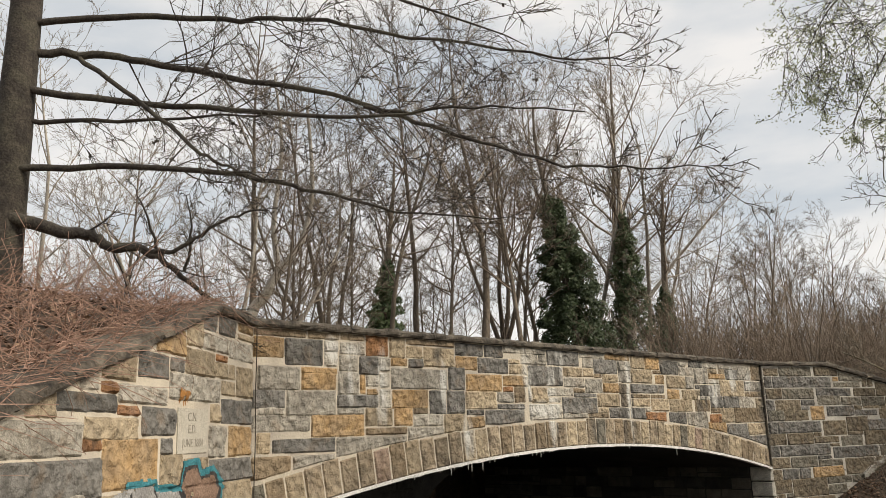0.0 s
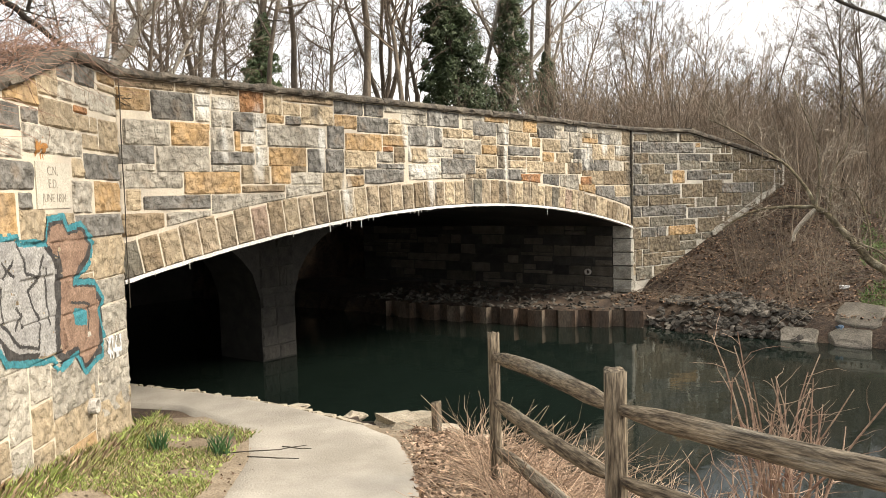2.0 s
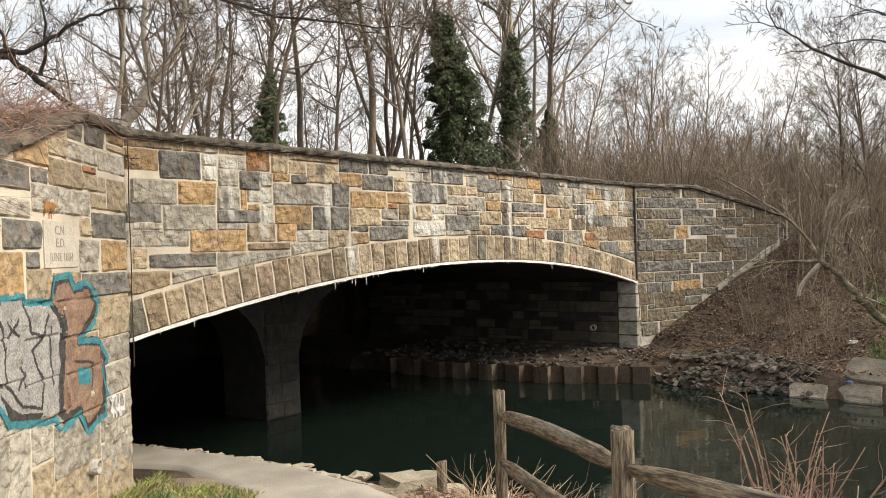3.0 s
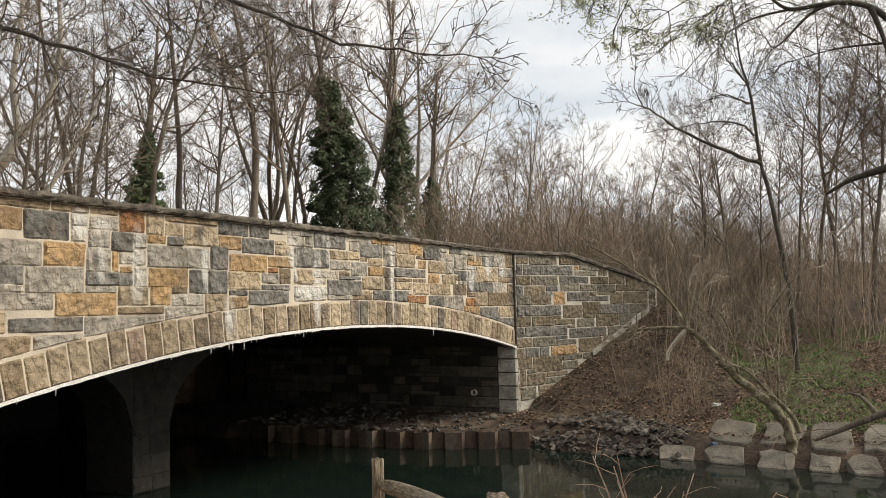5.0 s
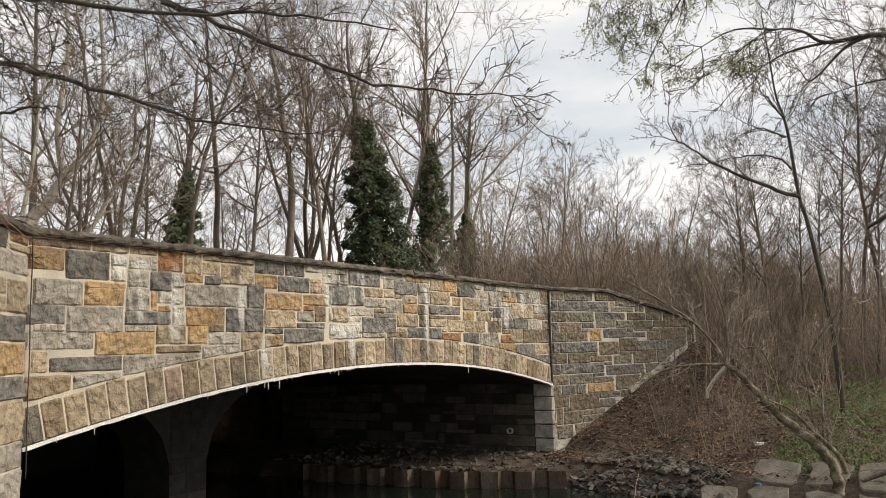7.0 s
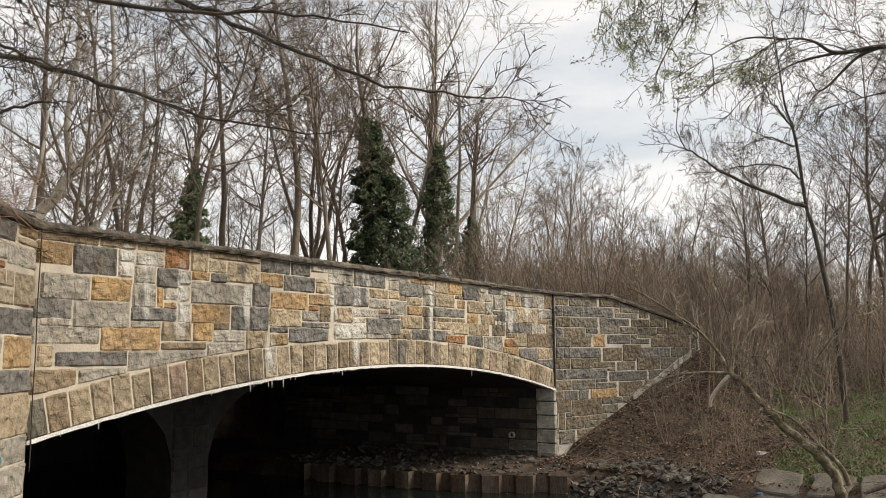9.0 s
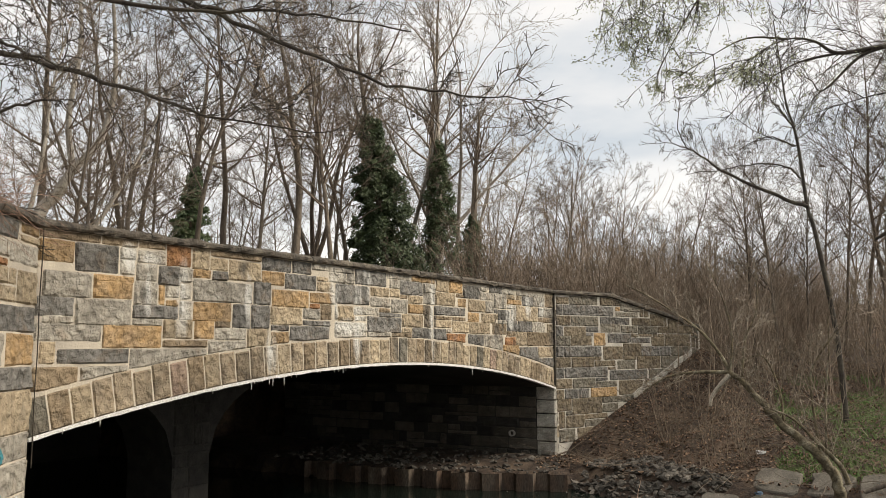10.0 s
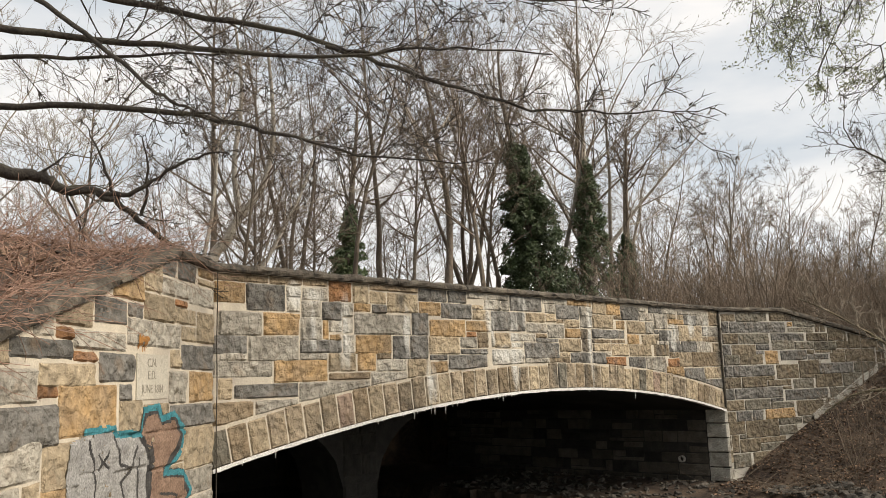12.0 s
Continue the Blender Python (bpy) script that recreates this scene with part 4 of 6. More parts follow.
# (bearing, distance, kind, size)
STANDS = [(-34, 30, 2, 0.9), (-29, 36, 0, 0.9), (-24, 27, 2, 0.85), (-20, 34, 0, 0.95), (-17.5, 24, 3, 0.9), (-14, 33, 1, 0.95), (-11, 29, 3, 1.0), (-8.5, 38, 0, 1.0),
          (-4.6, 31, 6, 0.9), (-2.5, 40, 1, 1.1), (0, 36, 3, 1.1), (3.6, 37, 2, 0.98), (5.8, 39, 6, 1.0), (7.8, 42, 2, 0.9), (10.5, 44, 3, 0.75), (15.0, 60, 4, 0.9), (16.2, 66, 4, 0.85),
          (19, 50, 3, 0.6), (23, 46, 3, 0.6), (27, 40, 3, 0.62), (33.5, 30, 3, 0.75), (35, 26, 3, 0.72), (36.5, 24, 3, 0.7), (38.5, 27, 0, 0.62), (40, 24, 3, 0.75), (-39, 33, 0, 0.8)]
for i in range(30):
    STANDS.append((-42 + i * 2.9 + tree_rng.uniform(-1, 1), tree_rng.uniform(52, 80), tree_rng.choice((4, 5)), tree_rng.uniform(0.55, 0.85)))
for i in range(6):
    STANDS.append((-22 + i * 3.9 + tree_rng.uniform(-1, 1), tree_rng.uniform(26, 38), 5, tree_rng.uniform(0.5, 0.8)))
for i in range(7):
    STANDS.append((-22 + i * 4.2 + tree_rng.uniform(-1, 1), tree_rng.uniform(30, 42), tree_rng.choice((4, 5, 3)), tree_rng.uniform(0.55, 0.85)))
STANDS = [(b, d, k, s * (0.72 if d > 50 and 9 < b < 26 and s < 0.86 and k != 4 or d > 50 and 17 < b < 26 else 1)) for b, d, k, s in STANDS]
used = set()
for b, d, k, s in STANDS:
    x, y = from_eye(b, d)
    m = place(KINDS[k], x, y, tree_rng.uniform(0, 360), s)
    if k in used:
        loc, rot, sc = m.decompose()
        c = copy_thing(KINDS[k], Matrix.LocRotScale(loc, rot, None))
        c.scale = (s, s, s)
    else:
        KINDS[k].matrix_basis = m
        used.add(k)


def shrub(seed, tall, stems, spread, mat, label, thin=0.006, arch=0.0, twiggy=6):
    rng = random.Random(seed)
    bush = thing("shrub", label, "shrub", group="thicket of bare shrubs")
    canes, crown = Net(), Net()
    for _ in range(stems):
        a, r = rng.uniform(0, 6.28), spread * math.sqrt(rng.random())
        p = (r * math.cos(a), r * math.sin(a), -0.2)
        way = (0.4 * math.cos(a) * r / spread + rng.gauss(0, 0.16), 0.4 * math.sin(a) * r / spread + rng.gauss(0, 0.16), 1)
        ln = tall * rng.uniform(0.5, 1.1)
        q = wander(rng, p, way, ln, 6, 0.09, -arch)
        canes.tube(q, taper(thin * rng.uniform(1.6, 3.6), thin * 0.6, 7), 4, point=True)
        branch_out(rng, crown, q[1:], thin * 2, 0, [(twiggy, 0.34, 34, 0.1, 0.05, 3), (3, 0.5, 34, 0.12, 0.03, 3)], thin)
    tagged(part("cane_clump", canes, mat, bush, "upright bare stems"), kind="stuff")
    tagged(part("crown", crown, mat, bush, "fine leafless twigs"), kind="stuff")
    return bush


SHRUBS = [shrub(11, 4.2, 26, 1.3, M_BRUSH, "leafless reddish-brown shrub of many thin upright stems"), shrub(12, 3.0, 22, 1.4, M_BRUSH, "low leafless brown shrub with tangled twigs"),
          shrub(13, 5.2, 20, 1.1, M_TWIG, "tall leafless grey-brown shrub"), shrub(14, 4.0, 8, 0.8, M_BRUSH, "sparse leafless shrub of long arching tan stems", 0.0058, 0.06, 4)]
first = [True, True, True, True]
spots = [(tree_rng.uniform(9, 25), tree_rng.uniform(24, 40)) for _ in range(66)]
spots += [(tree_rng.uniform(25, 42), tree_rng.uniform(25, 40)) for _ in range(26)]
spots += [(tree_rng.uniform(-36, 10), tree_rng.uniform(28, 50)) for _ in range(32)]
spots += [(tree_rng.uniform(24, 38), tree_rng.uniform(19.5, 26)) for _ in range(20)]
spots += [(tree_rng.uniform(20.5, 28), tree_rng.uniform(16.6, 18.8)) for _ in range(7)]
spots += [(tree_rng.uniform(20, 44), tree_rng.uniform(27, 44)) for _ in range(46)]
for i, (b, d) in enumerate(spots):
    x, y = from_eye(b, d)
    k = 3 if i > 120 and d < 26.5 else tree_rng.choice((0, 0, 1, 2)) if b > 10 else tree_rng.choice((1, 2, 2))
    m = pose(x, y, height(x, y), 0, 0, tree_rng.uniform(0, 360))
    size = tree_rng.uniform(0.8, 1.15) if 9 < b < 25 and d > 19 else (tree_rng.uniform(0.45, 0.7) if d < 19 else tree_rng.uniform(0.75, 1.0) if b > 25 else tree_rng.uniform(0.6, 1.0))
    if first[k]:
        SHRUBS[k].matrix_basis = m
        SHRUBS[k].scale = (size, size, size)
        first[k] = False
    else:
        copy_thing(SHRUBS[k], m).scale = (size, size, size)
# thin upright saplings on the right slope
for i in range(9):
    b, d, s = 27 + i * 1.7 + tree_rng.uniform(-0.7, 0.7), tree_rng.uniform(22, 32), tree_rng.uniform(0.4, 0.62)
    x, y = from_eye(b, d)
    copy_thing(KINDS[5], pose(x, y, height(x, y), 0, 0, tree_rng.uniform(0, 360))).scale = (s * 0.8, s * 0.8, s)

# ---- date stone, graffiti and drain pipes on the bridge ----
M_PLAQUE = material("dressed_limestone", (0.52, 0.48, 0.40), (0.44, 0.40, 0.33), 4, 0.9, 0.25, 120)
M_CUT = material("cut_letters", (0.30, 0.27, 0.22), (0.25, 0.225, 0.185), 9, 0.95, 0, 60)
net = Net()
net.box((PLAQUE[0] + 0.012, -0.04, PLAQUE[2] + 0.012), (PLAQUE[1] - 0.012, 0.016, PLAQUE[3] - 0.012), LEFT_WING)
date_stone = part("date_stone", net, M_PLAQUE, bridge, "smooth pale date stone with three lines of cut letters")


def lettering(text, size, a, z, parent):
    """Letters cut in the date stone, centred at a."""
    cu = bpy.data.curves.new("letters", "FONT")
    cu.body, cu.size, cu.align_x, cu.extrude = text, size, "CENTER", 0.001
    tmp = new("letters", cu)
    me = bpy.data.meshes.new_from_object(tmp.evaluated_get(bpy.context.evaluated_depsgraph_get()))
    bpy.data.objects.remove(tmp)
    me.materials.clear()
    me.materials.append(M_CUT)
    # letters read from the stream side, where the wall runs from the far corner towards the viewer
    turn = Matrix(((-1, 0, 0, a), (0, 0, 1, 0.0175), (0, 1, 0, z), (0, 0, 0, 1)))
    me.transform(LEFT_WING @ turn)
    # one part for each cut letter or stop
    root = list(range(len(me.vertices)))

    def top_of(i):
        while root[i] != i:
            i = root[i]
        return i

    for e in me.edges:
        root[top_of(e.vertices[0])] = top_of(e.vertices[1])
    pieces = {}
    for p in me.polygons:
        pieces.setdefault(top_of(p.vertices[0]), []).append(tuple(p.vertices))
    for faces in pieces.values():
        used_v = sorted({i for f in faces for i in f})
        at = {i: k for k, i in enumerate(used_v)}
        net = Net()
        net.v = [tuple(me.vertices[i].co) for i in used_v]
        net.f = [tuple(at[i] for i in f) for f in faces]
        part("letter", net, M_CUT, parent, "dark cut letter")
    bpy.data.meshes.remove(me)


mid = (PLAQUE[0] + PLAQUE[1]) / 2
lettering("C.N.", 0.105, mid + 0.02, 2.925, date_stone)
lettering("E.D.", 0.105, mid + 0.02, 2.82, date_stone)
lettering("JUNE 1884", 0.098, mid, 2.705, date_stone)

wing_bvh = BVHTree.FromPolygons([Vector(v) for v in WING_NET.v], WING_NET.f)
WING_OUT = Vector((0.9999, 0.0138, 0))


def on_wing(a, z, lift=0.007):
    p = LEFT_WING @ Vector((a, 0.3, z))
    hit = wing_bvh.ray_cast(p, -WING_OUT)
    y = 0.001
    if hit[0] is not None:
        y = max(0.001, 0.3 - hit[3])
    return LEFT_WING @ Vector((a, y + lift, z))


def in_poly(a, z, poly):
    inside = False
    for i in range(len(poly)):
        (x0, y0), (x1, y1) = poly[i], poly[i - 1]
        if (y0 > z) != (y1 > z) and a < (x1 - x0) * (z - y0) / (y1 - y0) + x0:
            inside = not inside
    return inside


def near_line(a, z, line, w):
    p = Vector((a, z))
    return any(seg_dist(p, Vector(line[i]), Vector(line[i + 1])) < w for i in range(len(line) - 1))


def graffiti():
    teal = [(2.68, 2.44), (2.23, 2.45), (2.16, 2.40), (1.74, 2.37), (1.69, 2.56), (1.38, 2.59), (1.32, 2.47), (1.07, 2.51), (0.79, 2.32), (0.93, 2.14), (1.27, 2.01), (0.80, 1.96), (0.65, 1.80), (0.74, 1.69), (0.65, 1.46), (0.70, 1.27), (1.15, 1.20), (1.27, 1.39), (1.67, 1.30), (1.72, 1.42), (1.98, 1.45), (2.50, 1.53), (2.62, 1.69), (2.66, 1.77)]
    brown = [(1.68, 2.54), (1.38, 2.57), (1.32, 2.46), (1.09, 2.49), (0.82, 2.32), (1.27, 2.01), (0.80, 1.95), (0.68, 1.75), (0.72, 1.30), (1.15, 1.23), (1.28, 1.41), (1.56, 1.39), (1.66, 1.50), (1.53, 2.15), (1.75, 2.35)]
    grey = [(2.90, 2.38), (2.68, 2.41), (2.24, 2.42), (1.75, 2.35), (1.56, 2.15), (1.62, 1.87), (1.54, 1.62), (1.72, 1.47), (2.01, 1.50), (2.49, 1.57), (2.74, 1.86), (2.95, 1.93)]
    s0 = [(2.63, 2.37), (2.52, 2.07), (2.51, 1.82), (2.28, 1.62), (2.01, 1.57)]
    s1 = [(2.20, 2.38), (2.13, 2.16), (1.95, 2.12), (1.83, 2.27)]
    s2 = [(1.90, 2.11), (2.10, 2.02), (1.96, 1.78), (2.01, 1.57)]
    s3 = [(1.79, 2.17), (1.79, 1.90), (1.77, 1.71)]
    s4 = [(1.55, 2.29), (1.62, 1.87), (1.61, 1.49)]
    s5 = [(2.88, 1.88), (2.55, 1.83)]
    s6 = [(1.34, 1.84), (0.96, 1.78), (1.01, 1.56)]
    s7 = [(2.46, 2.27), (2.31, 2.15)]
    s8 = [(2.31, 2.27), (2.46, 2.16)]
    s9 = [(2.29, 1.92), (2.21, 1.76)]
    s10 = [(2.21, 1.90), (2.33, 1.76)]
    s11 = [(1.65, 2.30), (1.74, 2.37), (2.20, 2.39)]
    s12 = [(0.72, 1.76), (0.76, 1.34), (1.17, 1.25)]
    black = [(2.59, 1.80), (2.48, 1.66), (2.28, 1.57), (1.99, 1.53), (2.07, 1.45), (2.50, 1.54)]
    patch = [(1.28, 1.78), (1.02, 1.73), (1.06, 1.60), (1.28, 1.64)]
    white = [(0.58, 1.41), (0.10, 1.38), (0.05, 1.15), (0.58, 1.19)]
    edge_b = brown + brown[:1]
    strokes = [s0, s1, s2, s3, s4, s5, s6, s7, s8, s9, s10, s11, s12]
    nets = {k: Net() for k in ("teal", "black", "brown", "grey", "white", "rust")}
    step = 0.010
    for i in range(int(3.2 / step)):
        for j in range(int(2.15 / step)):
            a, z = 0.2 + i * step, 1.15 + j * step
            if not (1.15 < z < 2.66 or (1.5 < a < 2.0 and 2.95 < z < 3.3)):
                continue
            wob = 0.012 * noise.noise(Vector((a * 6, z * 6, 1)))
            ca, cz = a + step / 2 + wob, z + step / 2 - wob
            k = None
            if near_line(ca, cz, teal, 0.027):
                k = "teal"
            elif in_poly(ca, cz, patch):
                k = "teal"
            elif (ca - 1.74) ** 2 / 0.014 + (cz - 3.14) ** 2 / 0.008 < 0.55 + 0.9 * noise.noise(Vector((ca * 14, cz * 9, 2))) + 0.9 * noise.noise(Vector((ca * 45, cz * 28, 5))):
                k = "rust"
            elif in_poly(ca, cz, black) or any(near_line(ca, cz, s, 0.014) for s in strokes):
                k = "black"
            elif near_line(ca, cz, edge_b, 0.042):
                k = "black"
            elif in_poly(ca, cz, brown):
                k = "brown"
            elif in_poly(ca, cz, grey):
                k = "grey"
            elif in_poly(ca, cz, white) and abs(noise.noise(Vector((ca * 12, cz * 8, 4)))) < 0.2:
                k = "white"
            if k is None or noise.noise(Vector((a * 31, z * 31, 7))) > 0.66:
                continue
            n = nets[k]
            b = len(n.v)
            n.v += [tuple(on_wing(x, y)) for x, y in ((a, z), (a + step, z), (a + step, z + step), (a, z + step))]
            n.f.append((b, b + 1, b + 2, b + 3))
    paint = {
        "teal": material("teal_paint", (0.03, 0.16, 0.19), (0.05, 0.21, 0.24), 9, 0.7, 0.3, 60),
        "black": material("black_paint", (0.035, 0.033, 0.033), (0.06, 0.055, 0.05), 9, 0.7, 0.3, 60),
        "brown": material("brown_paint", (0.19, 0.12, 0.085), (0.26, 0.17, 0.12), 6, 0.8, 0.4, 60),
        "grey": material("grey_paint", (0.24, 0.23, 0.22), (0.31, 0.30, 0.28), 6, 0.8, 0.4, 60),
        "rust": material("rust_bloom", (0.36, 0.17, 0.05), (0.26, 0.12, 0.04), 9, 0.9, 0.3, 60),
        "white": material("white_paint", (0.6, 0.6, 0.6), (0.5, 0.5, 0.5), 6, 0.8, 0.4, 60),
    }
    for k, n in nets.items():
        part("rust_stain" if k == "rust" else "graffiti", n, paint[k], bridge, "orange rust stain on a wall stone" if k == "rust" else k + " spray paint of the graffiti on the wing wall")


graffiti()


def drain_pipe(m, a, z, r, out=0.09):
    net = Net()
    rows = []
    for rr, y in ((r, -0.05), (r, out), (r * 0.72, out), (r * 0.72, -0.2)):
        rows.append([m @ Vector((a + rr * math.cos(q), y, z + rr * math.sin(q))) for q in [2 * math.pi * k / 20 for k in range(21)]])
    net.quad_grid(rows)
    part("drain_pipe", net, M_PIPE, bridge, "short pale clay drain pipe end", smooth=True)


drain_pipe(LEFT_WING, 1.05, 0.86, 0.07)
drain_pipe(RIGHT_WING, 1.62, 0.98, 0.075, 0.14)
drain_pipe(RIGHT_ABUT, 6.95, 0.86, 0.07)
# thin dark drip line down the corner, built as a tube
net = Net()
net.tube([FACE @ Vector((0.03 + 0.004 * math.sin(k * 1.7), 0.045, 3.95 - 0.26 * k)) for k in range(10)], [0.006] * 10, 5)
part("corner_cable", net, M_NEAR_BARK, bridge, "thin dark drip line down the wall corner")
net = Net()
net.tube([FACE @ Vector((SPAN - 0.03, 0.03, 3.95 - 0.25 * k)) for k in range(9)], [0.03] * 9, 6)
part("corner_joint", net, M_NEAR_BARK, bridge, "dark open joint at the wall corner")

# ---- path ----
PL = [on_face(0.12, 9), on_face(0.12, 2.5), V2(-3.0, 9.45), V2(-2.5, 8.95), V2(-1.95, 8.25), V2(-1.78, 7.4), V2(-1.72, 6.4), V2(-1.5, 4), V2(-1.2, 0), V2(-0.6, -8)]
PR = [on_face(1.25, 9), on_face(1.28, 2.3), V2(-2.55, 10.0), V2(-1.55, 9.3), V2(-0.75, 8.55), V2(-0.3, 7.9), V2(-0.1, 7.0), V2(0.15, 4), V2(0.5, 0), V2(1.4, -8)]
net = Net()
rows = []
for i in range(len(PL) - 1):
    for k in range(6 if i < len(PL) - 2 else 7):
        f = k / 6
        a, b = PL[i].lerp(PL[i + 1], f), PR[i].lerp(PR[i + 1], f)
        row = []
        for j in range(13):
            p = a.lerp(b, j / 12)
            if j in (0, 12):
                p = p + V2(0.05 * noise.noise(Vector((p.x * 3, p.y * 3, 1))), 0.05 * noise.noise(Vector((p.x * 3, p.y * 3, 9))))
            row.append((p.x, p.y, max(0.285, height(p.x, p.y)) + (0.03 if 0 < j < 12 else -0.02)))
        rows.append(row)
net.quad_grid(rows)
single("path", net, M_PATH, "worn pale concrete path running under the bridge", "path", kind="structure", smooth=True)


# trodden earth between the wall, the path and the fence
M_DIRT = material("trodden_earth", (0.33, 0.265, 0.19), (0.23, 0.18, 0.125), 5, 1.0, 0.8, 60, (0.17, 0.13, 0.09), 1.6, grain=0.3)
net = Net()
vx, vy = [-3.1 + 0.11 * i for i in range(42)], [-7.3 + 0.11 * j for j in range(150)]
spot_id = {}
for j, y in enumerate(vy):
    for i, x in enumerate(vx):
        spot_id[i, j] = len(net.v)
        net.v.append((x, y, height(x, y) + 0.012))
for j in range(len(vy) - 1):
    for i in range(len(vx) - 1):
        x, y = vx[i] + 0.055, vy[j] + 0.055
        reach = min(seg_dist(V2(x, y), NEAR[k], NEAR[k + 1]) for k in range(3, 10))
        ragged = 0.4 * noise.noise(Vector((x * 0.9, y * 0.9, 6)))
        if not in_river(V2(x, y)) and x > -3.1 + 1.3 * smooth01((3.5 - y) / 4) + ragged * smooth01((4.5 - y) / 2) and reach > 0.35 + 0.2 * noise.noise(Vector((x * 2, y * 2, 3))) and x < 0.9 + 0.3 * noise.noise(Vector((y * 1.3, 4, 2))):
            net.f.append((spot_id[i, j], spot_id[i + 1, j], spot_id[i + 1, j + 1], spot_id[i, j + 1]))
single("verge", net, M_DIRT, "trodden pale earth beside the path", "ground", kind="structure", smooth=True)


def boulder(seed, sx, sy, sz, mat, rough=0.25):
    """A worn block of stone with broken faces."""
    rng = random.Random(seed)
    bm = bmesh.new()
    bmesh.ops.create_icosphere(bm, subdivisions=2, radius=1)
    for v in bm.verts:
        c = v.co
        k = 1 + rough * noise.noise(c * 1.3 + Vector((seed, 0, 0)))
        v.co = Vector((math.copysign(abs(c.x) ** 0.6, c.x) * sx, math.copysign(abs(c.y) ** 0.6, c.y) * sy, math.copysign(abs(c.z) ** 0.6, c.z) * sz)) * k
    me = bpy.data.meshes.new("rock")
    bm.to_mesh(me)
    bm.free()
    me.materials.append(mat)
    return me


edge_rng = random.Random(31)
EDGE = [(-0.35, 8.62, 0.34, 0.2, 0.13, 30), (0.12, 8.32, 0.2, 0.15, 0.07, 10), (-0.9, 9.0, 0.14, 0.10, 0.05, 50), (-1.62, 9.5, 0.16, 0.07, 0.03, 35), (-2.3, 9.95, 0.12, 0.05, 0.03, 25), (-3.1, 10.5, 0.10, 0.05, 0.03, 35), (0.5, 7.95, 0.17, 0.12, 0.06, 0)]
for i, (x, y, sx, sy, sz, turn) in enumerate(EDGE):
    ob = tagged(new("edge_rock", boulder(40 + i, sx, sy, sz, M_LIP, 0.7)), "tan worn limestone block at the water's edge of the path", "rock", "rocks along the path edge")
    ob.matrix_basis = pose(x, y, 0.25, 0, 0, turn)
# broken concrete lip
net = Net()
for i in range(44):
    f = i / 43 * (len(PR) - 6) + 1
    k = int(f)
    p = PR[k].lerp(PR[k + 1], f - k)
    q = PR[k + 1] - PR[k]
    m = pose(p.x, p.y, 0.285, edge_rng.gauss(0, 5), edge_rng.gauss(0, 5), math.degrees(math.atan2(q.y, q.x)) + edge_rng.gauss(0, 10))
    w, d = edge_rng.uniform(0.03, 0.09), edge_rng.uniform(0.02, 0.05)
    net.box((-w, -d, -0.1), (w, d, edge_rng.uniform(0.005, 0.025)), m)
single("path_lip", net, M_LIP, "broken pale concrete lip of the path", "path edge", kind="stuff")

# ---- split-rail fence ----
fence = thing("split_rail_fence", "weathered grey-brown split-rail fence beside the stream", "fence")


def fence_post(x, y, top, wide, deep, parent, seed, name="post", label=""):
    net = Net()
    z0 = height(x, y) - 0.3
    rows = []
    n = 14
    for j in range(n + 1):
        z = z0 + (top - z0) * j / n
        row = []
        for k in range(13):
            q = 2 * math.pi * (k % 12) / 12
            r = 1 + 0.10 * noise.noise(Vector((math.cos(q) * 2, math.sin(q) * 2, seed + z * 0.6)))
            sx = math.copysign(abs(math.cos(q)) ** 0.6, math.cos(q)) * wide / 2 * r
            sy = math.copysign(abs(math.sin(q)) ** 0.6, math.sin(q)) * deep / 2 * r
            zz = z + (0.03 * noise.noise(Vector((sx * 30, sy * 30, seed))) if j == n else 0)
            row.append((sx, sy, zz))
        rows.append(row)
    net.quad_grid(rows)
    k = len(net.v)
    net.v.append((0, 0, top - 0.012))
    last = k - 13
    for s in range(12):
        net.f.append((last + s, last + s + 1, k))
    ob = part(name, net, M_WOOD, parent, label, smooth=True)
    ob.location = (x, y, 0)
    return ob


